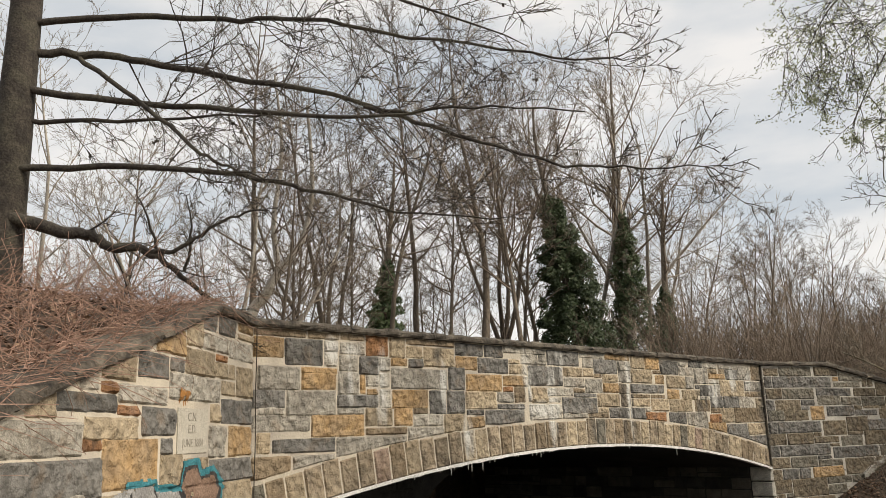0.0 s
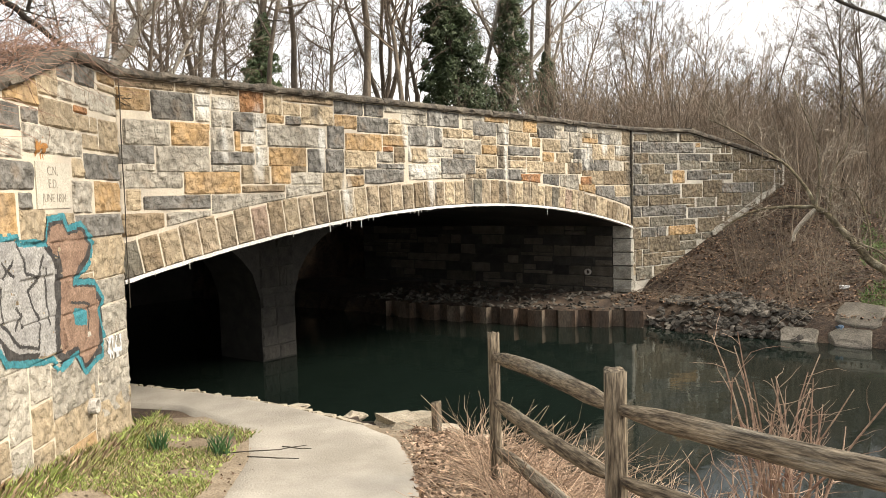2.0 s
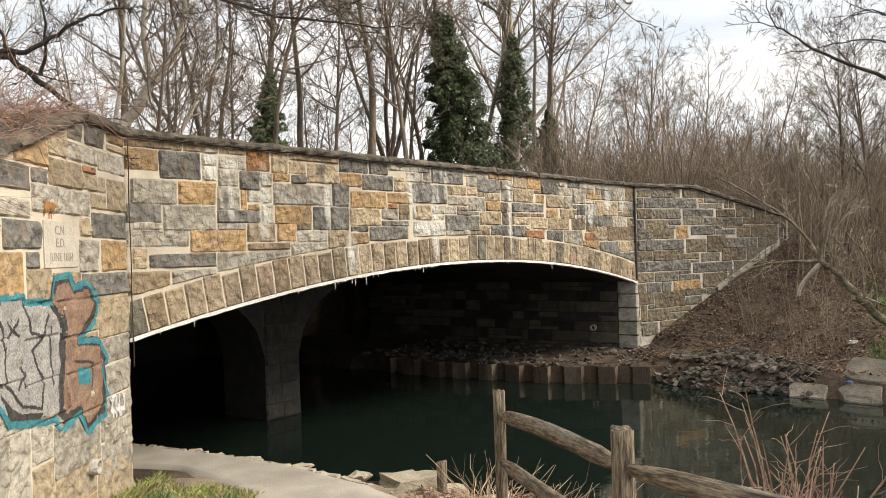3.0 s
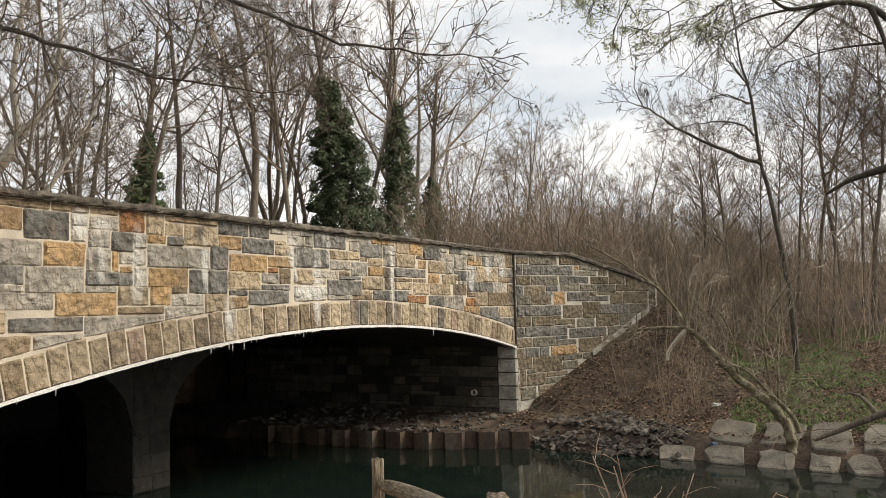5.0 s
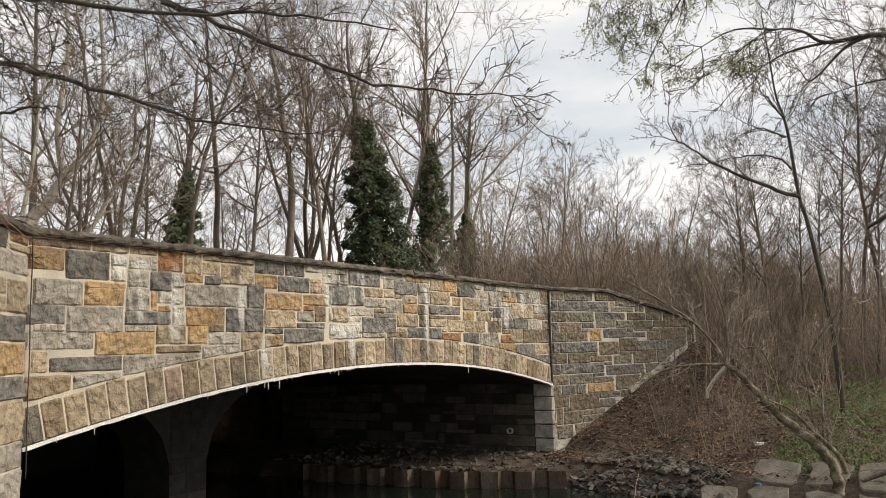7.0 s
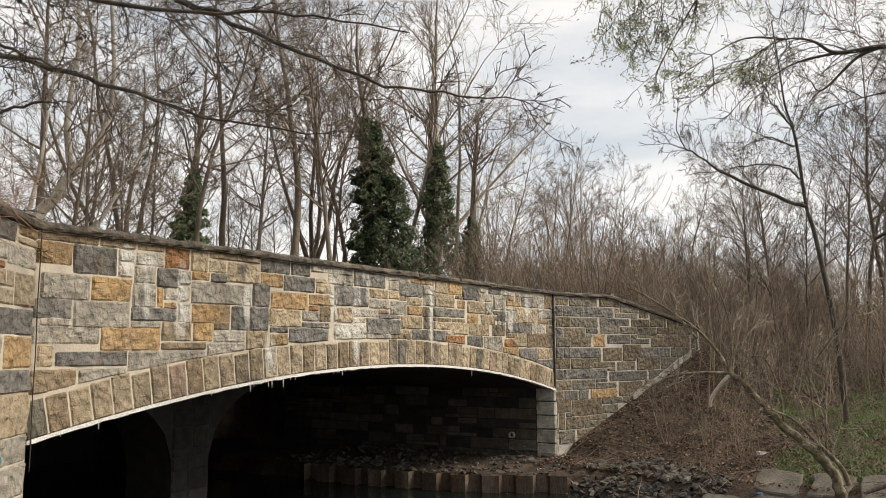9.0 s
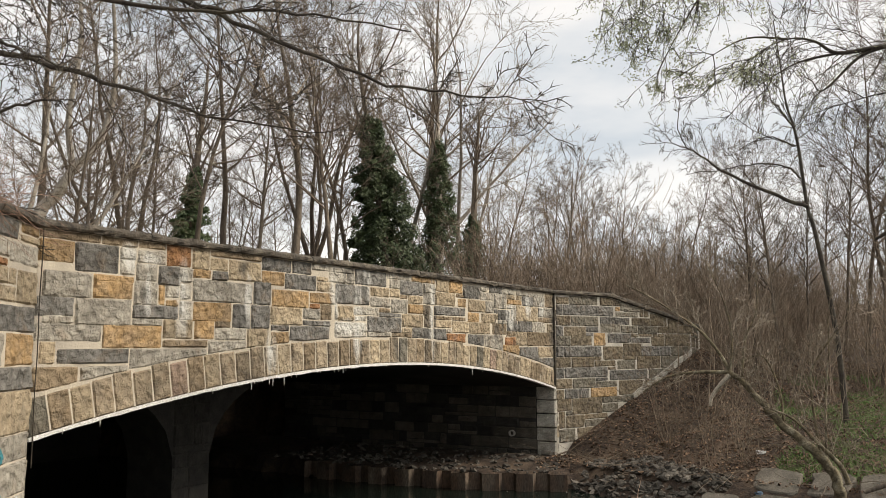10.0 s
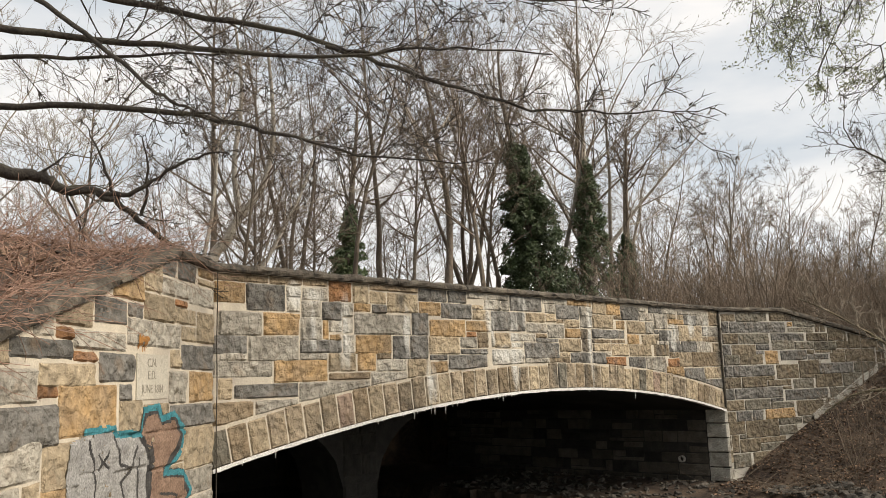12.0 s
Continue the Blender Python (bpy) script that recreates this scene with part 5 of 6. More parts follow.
P1, P2, P3 = Vector((0.48, 6.43, 1.58)), Vector((0.90, 4.05, 1.78)), Vector((1.98, 1.75, 1.98))
fence_post(P1.x, P1.y, P1.z, 0.095, 0.12, fence, 3)
fence_post(P2.x, P2.y, P2.z, 0.105, 0.12, fence, 8)
fence_post(P3.x, P3.y, P3.z, 0.11, 0.12, fence, 12)
rail_rng = random.Random(4)
for a, b in ((P1, P2), (P2, P3)):
    for drop, r in ((0.19, 0.055), (0.55, 0.05), (0.93, 0.05)):
        q0, q1 = a - Vector((0, 0, drop)), b - Vector((0, 0, drop))
        way = (q1 - q0)
        ln = way.length
        net = Net()
        rows = []
        s = rail_rng.uniform(0, 60)
        for k in range(15):
            f = k / 14
            end = min(1.0, 0.45 + 4.5 * min(f, 1 - f))
            row = []
            for j in range(11):
                q = 2 * math.pi * (j % 10) / 10
                rr = r * end * (1 + 0.16 * noise.noise(Vector((math.cos(q) * 1.5, math.sin(q) * 1.5, s + f * 2))))
                bend = 0.03 * math.sin(f * 3.14) * math.sin(s)
                row.append((rr * math.cos(q) + bend, rr * math.sin(q) * 0.9, f * ln))
            rows.append(row)
        net.quad_grid(rows)
        ob = part("rail", net, M_WOOD, fence, smooth=True)
        crack = Net()
        c0, c1 = rail_rng.uniform(0.1, 0.3), rail_rng.uniform(0.6, 0.9)
        q0_ = rail_rng.uniform(2.6, 4.2)
        for k in range(2):
            turn = q0_ + 0.7 * k
            crack.tube([(r * 0.99 * math.cos(turn + 0.12 * math.sin(f * 9)) + 0.03 * math.sin(f * 3.14) * math.sin(s), r * 0.89 * math.sin(turn + 0.12 * math.sin(f * 9)), f * ln) for f in [c0 + (c1 - c0) * i / 10 for i in range(11)]], [0.001] + [0.0045] * 9 + [0.001], 4)
        part("drying_crack", crack, M_NEAR_BARK, ob, "dark drying crack")
        ob.matrix_basis = Matrix.Translation(q0) @ way.to_track_quat("Z", "X").to_matrix().to_4x4()
stub = thing("stub_post", "short broken wooden post at the path edge", "post")
fence_post(0.02, 8.08, 0.62, 0.10, 0.11, stub, 21, "post_stub")

# ---- sheet piles along the far abutment ----
piles = thing("sheet_piling", "rusty corrugated steel sheet piling in the water", "sheet piling")
A_, B_ = Vector((4.12, 15.8, 0)), Vector((2.2, 16.25, 0))
C_ = Vector((on_face(9.1, 3.2).x, on_face(9.1, 3.2).y, 0))
D_ = Vector((on_face(9.1, 4.6).x, on_face(9.1, 4.6).y, 0))
for s, e in ((A_, B_), (B_, C_), (C_, D_)):
    way = (e - s).normalized()
    out = Vector((way.y, -way.x, 0)) * (1 if way.y * -1 < 0 else 1)
    if out.dot(Vector((0, -1, 0))) < 0:
        out = -out
    n = max(1, round((e - s).length / 0.66))
    w = (e - s).length / n
    for i in range(n):
        net = Net()
        prof = ((0, 0), (0.50, 0), (0.58, -0.16), (0.92, -0.16), (1.0, 0))
        top = 0.33 + 0.02 * noise.noise(Vector((i * 3.3, s.x, 0)))
        pts = [s + way * ((i + f) * w) + out * y for f, y in prof]
        inner = [p - out * 0.015 for p in pts]
        net.quad_grid([[p + Vector((0, 0, -0.7)) for p in pts], [p + Vector((0, 0, top)) for p in pts], [p + Vector((0, 0, top)) for p in inner], [p + Vector((0, 0, -0.7)) for p in inner]])
        part("sheet", net, M_RUSTPILE, piles)

# ---- rubble, revetment and litter on the far bank ----
rub = random.Random(17)
net = Net()
shape = boulder(3, 1, 1, 0.6, M_ROCK, 0.5)
base_v, base_f = [v.co.copy() for v in shape.vertices], [tuple(p.vertices) for p in shape.polygons]


def scatter_rocks(net, n, spot, small, big):
    for _ in range(n):
        x, y = spot()
        if in_river(V2(x, y)) and rub.random() < 0.45:
            continue
        s = rub.uniform(small, big) * rub.uniform(0.6, 1.2)
        m = pose(x, y, max(-0.05, height(x, y)) + s * 0.2, rub.uniform(-40, 40), rub.uniform(-40, 40), rub.uniform(0, 360)) @ Matrix.Diagonal((s, s * rub.uniform(0.5, 0.9), s * rub.uniform(0.4, 0.9), 1))
        k = len(net.v)
        net.v += [tuple(m @ v) for v in base_v]
        net.f += [tuple(i + k for i in f) for f in base_f]


def toe():
    f = rub.random()
    p = V2(4.2, 16.0).lerp(V2(6.4, 13.9), f)
    d = rub.uniform(-0.35, 1.5) * (1 - 0.5 * f)
    return p.x + d * 0.6, p.y + d * 0.75


def ledge():
    p = L + U * rub.uniform(9.5, 11.9) - NRM * rub.uniform(-0.6, 6)
    return p.x, p.y


scatter_rocks(net, 700, toe, 0.03, 0.10)
scatter_rocks(net, 500, ledge, 0.03, 0.08)
single("rubble", net, M_ROCK, "loose grey rubble stones at the foot of the far bank", "rubble", kind="stuff")

revet = thing("stone_revetment", "sloping revetment of large grey slabs along the water", "revetment")
line = [V2(5.9, 14.2), V2(6.48, 13.75), V2(7.81, 12.43), V2(8.75, 11.53), V2(11, 9), V2(14, 5.5)]
lens = [0]
for i in range(len(line) - 1):
    lens.append(lens[-1] + (line[i + 1] - line[i]).length)


def along_bank(s):
    for i in range(len(line) - 1):
        if s <= lens[i + 1] or i == len(line) - 2:
            d = (line[i + 1] - line[i]).normalized()
            return line[i] + d * (s - lens[i]), V2(d.y, -d.x) * -1
    return line[-1], V2(0, 1)


rv = random.Random(8)
for row, (u0, u1) in enumerate(((-0.15, 0.30), (0.33, 1.05))):
    s = rv.uniform(0, 0.3)
    while s < lens[-1] - 0.8:
        w = rv.uniform(0.45, 0.95) if row else rv.uniform(0.45, 0.85)
        corners = []
        for k in range(9):
            q = 2 * math.pi * k / 9 + 0.3
            cs, cu = math.cos(q), math.sin(q)
            ss = s + w / 2 + math.copysign(abs(cs) ** 0.4, cs) * (w / 2 - 0.01) * rv.uniform(0.62, 1.03)
            uu = (u0 + u1) / 2 + math.copysign(abs(cu) ** 0.4, cu) * (u1 - u0) / 2 * rv.uniform(0.62, 1.08)
            corners.append((ss, uu))
        net = Net()
        lift = rv.uniform(0.05, 0.09)
        rows = []
        for shrink, up in ((1.0, -0.25), (1.0, lift - 0.02), (0.95, lift), (0.5, lift + rv.uniform(-0.01, 0.02))):
            ring = []
            ms, mu = s + w / 2, (u0 + u1) / 2
            for ss, uu in corners + corners[:1]:
                a, b = ms + (ss - ms) * shrink, mu + (uu - mu) * shrink
                p, nn = along_bank(a)
                z = 0.02 + 0.56 * b + up if b > 0 else up + 0.5 * b
                ring.append((p.x + nn.x * b, p.y + nn.y * b, z))
            rows.append(ring)
        net.quad_grid(rows)
        k = len(net.v) - 10
        net.f.append(tuple(range(k, k + 9)))
        if rv.random() < 0.9:
            part("slab", net, M_SLAB, revet)
        s += w + 0.01

lit = random.Random(5)


def far_bank_spot():
    while True:
        x, y = lit.uniform(3.8, 15), lit.uniform(9, 24)
        p = V2(x, y)
        g = Vector((x, y, 0)) - R
        if g.dot(Vector((W_RIGHT.y, -W_RIGHT.x, 0))) > 0.05 and not in_river(p) and min(seg_dist(p, FAR[i], FAR[i + 1]) for i in range(3, 9)) > 0.5:
            return x, y


def scatter_leaves(net, n, spot, lo, hi):
    for _ in range(n):
        x, y = spot()
        z = height(x, y) + 0.012
        s = lit.uniform(lo, hi)
        q = lit.uniform(0, 6.28)
        t = Vector((lit.gauss(0, 0.6), lit.gauss(0, 0.6), 1)).normalized()
        a = t.cross(Vector((math.cos(q), math.sin(q), 0))).normalized()
        b = t.cross(a)
        p = Vector((x, y, z))
        k = len(net.v)
        net.v += [tuple(p - a * s), tuple(p + b * s * 0.6), tuple(p + a * s + t * s * 0.5), tuple(p - b * s * 0.6 + t * s * 0.3)]
        net.f.append((k, k + 1, k + 2, k + 3))


net = Net()
scatter_leaves(net, 42000, far_bank_spot, 0.02, 0.045)
single("leaf_litter", net, M_LEAFLITTER, "brown fallen leaves over the far bank", "leaf litter", kind="stuff")
net = Net()
for _ in range(2800):
    x, y = far_bank_spot()
    q = lit.uniform(0, 6.28)
    pts = wander(lit, (x, y, height(x, y) + 0.02), (math.cos(q), math.sin(q), lit.uniform(0, 0.35)), lit.uniform(0.3, 1.5), 4, 0.15)
    r = lit.uniform(0.002, 0.008)
    net.tube(pts, taper(r, r * 0.4, 5), 4)
single("fallen_sticks", net, M_BRUSH, "thin fallen sticks and dead stems on the bank", "sticks", kind="stuff")
net = Net()
for _ in range(20000):
    a, d = lit.uniform(28.0, 44), lit.uniform(15.6, 25)
    x, y = from_eye(a, d)
    if noise.noise(Vector((x * 0.6, y * 0.6, 2))) < -0.15:
        continue
    z = height(x, y)
    h = lit.uniform(0.04, 0.12)
    dx, dy = lit.gauss(0, 0.05), lit.gauss(0, 0.05)
    k = len(net.v)
    net.v += [(x - 0.013, y, z), (x + 0.013, y, z), (x + dx, y + dy, z + h)]
    net.f.append((k, k + 1, k + 2))
M_HERB = material("ground_herbs", (0.10, 0.17, 0.05), (0.15, 0.205, 0.075), 2, 0.8, 0, 20)
single("spring_herbs", net, M_HERB, "low fresh green herbs on the far slope", "herbs", kind="stuff")

# ---- near grass, straw and canes ----
net, dry = Net(), Net()
for _ in range(64000):
    x, y = lit.uniform(-3.1, -0.9), lit.uniform(3.2, 9.0)
    right = -1.85 if y < 8.2 else -1.85 - (y - 8.2) * 1.1
    right += 0.18 * noise.noise(Vector((y * 1.5, 3, 0)))
    if x > right or noise.noise(Vector((x * 1.7, y * 1.7, 5))) < -0.02 - 0.35 * (right - x):
        continue
    z = height(x, y)
    h = lit.uniform(0.02, 0.075) + 0.12 * smooth01((-2.75 - x) / 0.3) * lit.random()
    q, w = lit.uniform(0, 6.28), 0.0034
    lean = lit.uniform(0.1, 1.1) * h
    k_net = dry if lit.random() < 0.33 else net
    k = len(k_net.v)
    c, s = math.cos(q), math.sin(q)
    k_net.v += [(x - w * s, y + w * c, z), (x + w * s, y - w * c, z), (x + lean * 0.4 * c + w * s * 0.7, y + lean * 0.4 * s - w * c * 0.7, z + h * 0.6), (x + lean * c, y + lean * s, z + h)]
    k_net.f.append((k, k + 1, k + 2, k + 3))
for _ in range(9500):
    x, y = lit.uniform(-3.1, -1.7), lit.uniform(3.2, 8.8)
    if noise.noise(Vector((x * 2.2, y * 2.2, 8))) < 0.05 or x > -1.85 - max(0.0, y - 8.2):
        continue
    net.leaf((x, y, height(x, y) + lit.uniform(0.01, 0.06)), lit.uniform(0.015, 0.042), lit)
single("grass", net, M_GRASS, "fresh yellow-green grass below the wing wall", "grass", kind="stuff")
single("dry_grass", dry, M_STRAW, "dead pale grass among the green", "grass", kind="stuff")
M_DAFF = material("bulb_leaf", (0.06, 0.13, 0.05), (0.08, 0.16, 0.06), 4, 0.6, 0, 20)
for x, y in ((-2.62, 7.75), (-2.0, 7.55)):
    net = Net()
    for _ in range(46):
        q, ln = lit.uniform(0, 6.28), lit.uniform(0.12, 0.24)
        px, py = x + lit.gauss(0, 0.04), y + lit.gauss(0, 0.04)
        z = height(px, py) - 0.01
        pts = [(px, py, z), (px + 0.2 * ln * math.cos(q), py + 0.2 * ln * math.sin(q), z + ln * 0.6), (px + 0.45 * ln * math.cos(q), py + 0.45 * ln * math.sin(q), z + ln)]
        net.tube(pts, [0.006, 0.006, 0.002], 4)
    single("bulb_clump", net, M_DAFF, "clump of upright blue-green bulb leaves in the grass", "plant", "bulb clumps")
net = Net()
for _ in range(4600):
    f = lit.random()
    y = 8.0 - 5.0 * f
    x = 0.2 + 0.25 * f + abs(lit.gauss(0, 0.9)) + 0.05
    if in_river(V2(x, y)) and lit.random() < 0.85:
        continue
    q = lit.uniform(0, 6.28)
    pts = wander(lit, (x, y, max(0.02, height(x, y)) + 0.02), (math.cos(q), math.sin(q), lit.uniform(0.0, 0.45)), lit.uniform(0.2, 0.8), 4, 0.22)
    r = lit.uniform(0.002, 0.006)
    net.tube(pts, taper(r, r * 0.4, 5), 3)
single("dead_stems", net, M_STRAW, "tangled dry straw and stems behind the fence", "dead plants", kind="stuff")
net = Net()
scatter_leaves(net, 2200, lambda: (lit.uniform(-0.2, 1.8), lit.uniform(3.0, 8.3)), 0.02, 0.05)
scatter_leaves(net, 420, lambda: (lit.uniform(-3.0, -1.4), lit.uniform(5, 8.8)), 0.01, 0.028)
single("dead_leaves", net, M_LEAFLITTER, "scattered dead leaves beside the path", "leaf litter", kind="stuff")
net = Net()
scatter_leaves(net, 6000, lambda: (lit.uniform(-0.2, 1.9), lit.uniform(2.8, 8.4)), 0.02, 0.05)
scatter_leaves(net, 3500, lambda: (-0.12 + lit.gauss(0, 0.16), lit.uniform(5.5, 8.2)), 0.006, 0.02)
single("straw_mat", net, M_STRAW, "matted pale straw covering the bank by the fence", "straw", kind="stuff")
M_CANE = material("red_cane", (0.24, 0.14, 0.10), (0.40, 0.29, 0.21), 5, 0.8, 0, 30)
for i, (cx, cy, n, tall) in enumerate(((2.42, 5.85, 20, 1.5), (2.55, 5.8, 16, 1.25), (2.2, 5.65, 8, 0.95))):
    net = Net()
    for k in range(n):
        x, y = cx + lit.gauss(0, 0.07), cy + lit.gauss(0, 0.07)
        ln = tall * lit.uniform(0.6, 1.15)
        pts = wander(lit, (x, y, 0.0), (lit.gauss(0.02, 0.08), lit.gauss(0, 0.08), 1), ln, 6, 0.12)
        r = lit.uniform(0.007, 0.017)
        net.tube(pts, taper(r, 0.004, 7), 5)
        branch_out(lit, net, pts, 0.012, 0, [(5, 0.32, 48, 0.2, -0.04, 4)], 0.003)
    single("cane_clump", net, M_CANE, "reddish dead canes standing at the water's edge", "canes", "dead canes on the bank")
# fallen twig on the path
net = Net()
for x, y, q, ln in ((-1.9, 7.5, 0.3, 0.75), (-1.7, 7.35, 0.1, 0.5), (-1.45, 7.7, -0.5, 0.35)):
    pts = wander(lit, (x, y, height(x, y) + 0.035), (math.cos(q), math.sin(q), 0), ln, 5, 0.2)
    pts = [Vector((p.x, p.y, height(p.x, p.y) + 0.035)) for p in pts]
    net.tube(pts, taper(0.007, 0.003, 6), 5)
single("fallen_twig", net, M_NEAR_BARK, "thin dark twigs lying on the path", "twig")

# ---- vines and bramble over the raked wing ----
net = Net()
vr = random.Random(61)
for _ in range(3600):
    x, y = vr.uniform(-7.5, -3.2), vr.uniform(1.5, 9.5)
    z = height(x, y)
    if z < 2.0:
        continue
    q = vr.uniform(0, 6.28)
    pts = wander(vr, (x, y, z), (math.cos(q), math.sin(q), vr.uniform(0.05, 0.7)), vr.uniform(0.4, 1.3), 4, 0.28, -0.02)
    r = vr.uniform(0.0025, 0.006)
    net.tube(pts, taper(r, r * 0.4, len(pts)), 3)
for _ in range(700):
    a = vr.uniform(0.6, 7.5)
    p = LEFT_WING @ Vector((a, vr.uniform(-0.4, 0.1), rake_left(a) + 0.14))
    pts = wander(vr, p, (vr.gauss(0.1, 0.5), vr.gauss(0, 1), vr.gauss(0, 0.12)), vr.uniform(0.3, 1.0), 5, 0.25, -0.03)
    r = vr.uniform(0.002, 0.005)
    net.tube(pts, taper(r, r * 0.4, len(pts)), 3)
single("bramble", net, M_VINE, "leafless red-brown bramble tangle on the embankment", "bramble", kind="stuff")
net = Net()
scatter_leaves(net, 2500, lambda: (vr.uniform(-7.5, -3.5), vr.uniform(1.5, 8.0)), 0.03, 0.06)
single("bramble_leaves", net, M_LEAFLITTER, "dead brown leaves among the bramble", "leaf litter", kind="stuff")

# ---- boughs and trees near the camera ----
EYE_AT = Vector((0, 0, 2.7))


def sky(b, e, d):
    """A place by its bearing to the right, its height angle and its distance along the ground from the viewpoint."""
    return EYE_AT + Vector((d * math.sin(radians(b)), d * math.cos(radians(b)), d * math.tan(radians(e))))


def glide(ctrl, n=5):
    """A smooth curve through a few control points."""
    p = [ctrl[0]] + list(ctrl) + [ctrl[-1]]
    out = []
    for i in range(1, len(p) - 2):
        for k in range(n):
            t = k / n
            a, b, c, d = p[i - 1], p[i], p[i + 1], p[i + 2]
            out.append(0.5 * ((2 * b) + (c - a) * t + (2 * a - 5 * b + 4 * c - d) * t * t + (3 * b - a - 3 * c + d) * t ** 3))
    out.append(ctrl[-1])
    return out


def bough(net, twigs, ctrl, r0, r1, rng, kids=9, seeds=None, thin=0.0048, reach=0.22):
    pts = glide(ctrl)
    pts = [p + Vector((rng.gauss(0, 0.012), rng.gauss(0, 0.012), rng.gauss(0, 0.012))) for p in pts]
    net.tube(pts, taper(r0, r1, len(pts)), 7)
    k = len(twigs.v)
    branch_out(rng, twigs, pts, r0 * 0.5, 0, [(int(kids * 1.35), reach, 46, 0.16, 0.02, 5), (5, 0.42, 42, 0.18, 0.0, 4), (3, 0.5, 40, 0.18, 0.0, 3)], thin)
    if seeds is not None:
        for _ in range(30):
            v = twigs.v[rng.randrange(k, len(twigs.v))]
            for _ in range(2):
                seeds.leaf((v[0] + rng.gauss(0, 0.02), v[1] + rng.gauss(0, 0.02), v[2] - 0.03), rng.uniform(0.03, 0.06), rng)


nr = random.Random(77)
near_tree = thing("overhanging_tree", "dark leafless tree on the embankment with long level boughs", "tree")
trunk, boughs, twigs, seeds = Net(), Net(), Net(), Net()
foot = sky(-36.5, 0, 9.3)
foot.z = height(foot.x, foot.y) - 0.3
trunk.tube(glide([foot, sky(-36.3, 9.6, 9.3), sky(-36.2, 14, 9.3), sky(-36.1, 21, 9.2), sky(-36.0, 29, 9.2), sky(-36, 38, 9.2), sky(-35, 46, 9.0)]), taper(0.25, 0.11, 31), 14)
bough(boughs, twigs, [sky(-36.6, 26.2, 9.2), sky(-29, 27.9, 8.8), sky(-22.9, 28.4, 8.5), sky(-16.7, 28.9, 8.2), sky(-9, 27.9, 8), sky(2.2, 26, 7.8), sky(6.9, 25.3, 7.7)], 0.042, 0.006, nr, 20, seeds)
bough(boughs, twigs, [sky(-36.6, 24.4, 9.2), sky(-32.6, 25.2, 9.1), sky(-28.2, 25.2, 8.9), sky(-22.4, 24.7, 8.6), sky(-15, 24, 8.2), sky(-10, 22.8, 7.9), sky(-4.5, 23.1, 7.7), sky(4.2, 22.1, 7.4)], 0.052, 0.006, nr, 20, seeds)
bough(boughs, twigs, [sky(-12.5, 23.2, 8.05), sky(-7.5, 21.8, 7.8), sky(-3, 20.3, 7.5), sky(2.3, 18.7, 7.2), sky(7.5, 18.0, 7.0), sky(12.7, 17.3, 6.9)], 0.026, 0.004, nr, 14, seeds)
bough(boughs, twigs, [sky(-36.6, 22.4, 9.2), sky(-29.9, 22.5, 8.7), sky(-20.3, 22.6, 8.1), sky(-12.1, 22.5, 7.6), sky(-6.6, 23.2, 7.4)], 0.045, 0.008, nr, 16, seeds)
bough(boughs, twigs, [sky(-36.6, 20.4, 9.2), sky(-29.8, 21.3, 8.9), sky(-19.1, 22.5, 8.4)], 0.032, 0.008, nr, 12, seeds)
bough(boughs, twigs, [sky(-36.6, 17.4, 9.2), sky(-29.3, 18.3, 8.7), sky(-21.4, 18.2, 8.2), sky(-15.8, 17.2, 7.9), sky(-10.2, 16, 7.6), sky(-2, 15.1, 7.3)], 0.04, 0.005, nr, 18, seeds)
bough(boughs, twigs, [sky(-36.6, 14.6, 9.2), sky(-32.8, 13.8, 9), sky(-31.1, 13.7, 8.9), sky(-29.7, 13, 8.8), sky(-28.1, 13.1, 8.7), sky(-25.7, 11.8, 8.6), sky(-22.7, 9.4, 8.9), sky(-20.5, 8.7, 9.2)], 0.075, 0.012, nr, 10, None)
bough(boughs, twigs, [sky(-32.6, 24.8, 9.1), sky(-28.8, 22.8, 8.5), sky(-24.9, 20.1, 8), sky(-22.2, 18.8, 7.8), sky(-18.5, 18, 7.6)], 0.03, 0.008, nr, 14, seeds)
bough(boughs, twigs, [sky(-28, 13.1, 8.7), sky(-25.8, 12.9, 8.5), sky(-24, 14.3, 8.4), sky(-21, 15.8, 8.2), sky(-19.4, 16, 8.1)], 0.03, 0.006, nr, 8, None)
bough(boughs, twigs, [sky(-26.5, 12.3, 8.6), sky(-27.5, 15, 8.5), sky(-28.6, 17.2, 8.4)], 0.02, 0.004, nr, 7, None)
bough(boughs, twigs, [sky(-25, 11.5, 8.7), sky(-24.6, 14.5, 8.5), sky(-25.2, 16.8, 8.4)], 0.02, 0.004, nr, 7, None)
for b, e in ((-35.9, 33), (-35.8, 38), (-35.5, 42)):
    bough(boughs, twigs, [sky(b, e, 9.2), sky(b + 12, e + 1, 8.4), sky(b + 24, e - 2, 7.8), sky(b + 36, e - 6, 7.4)], 0.045, 0.005, nr, 12, seeds)
part("trunk", trunk, M_NEAR_BARK, near_tree, "dark ridged bark", smooth=True)
part("bough", boughs, M_NEAR_BARK, near_tree, smooth=True)
part("crown", twigs, M_NEAR_BARK, near_tree, "fine dark twigs")
tagged(part("seed_tuft", seeds, M_NEAR_BARK, near_tree, "small dark hanging seed tuft"), kind="stuff")

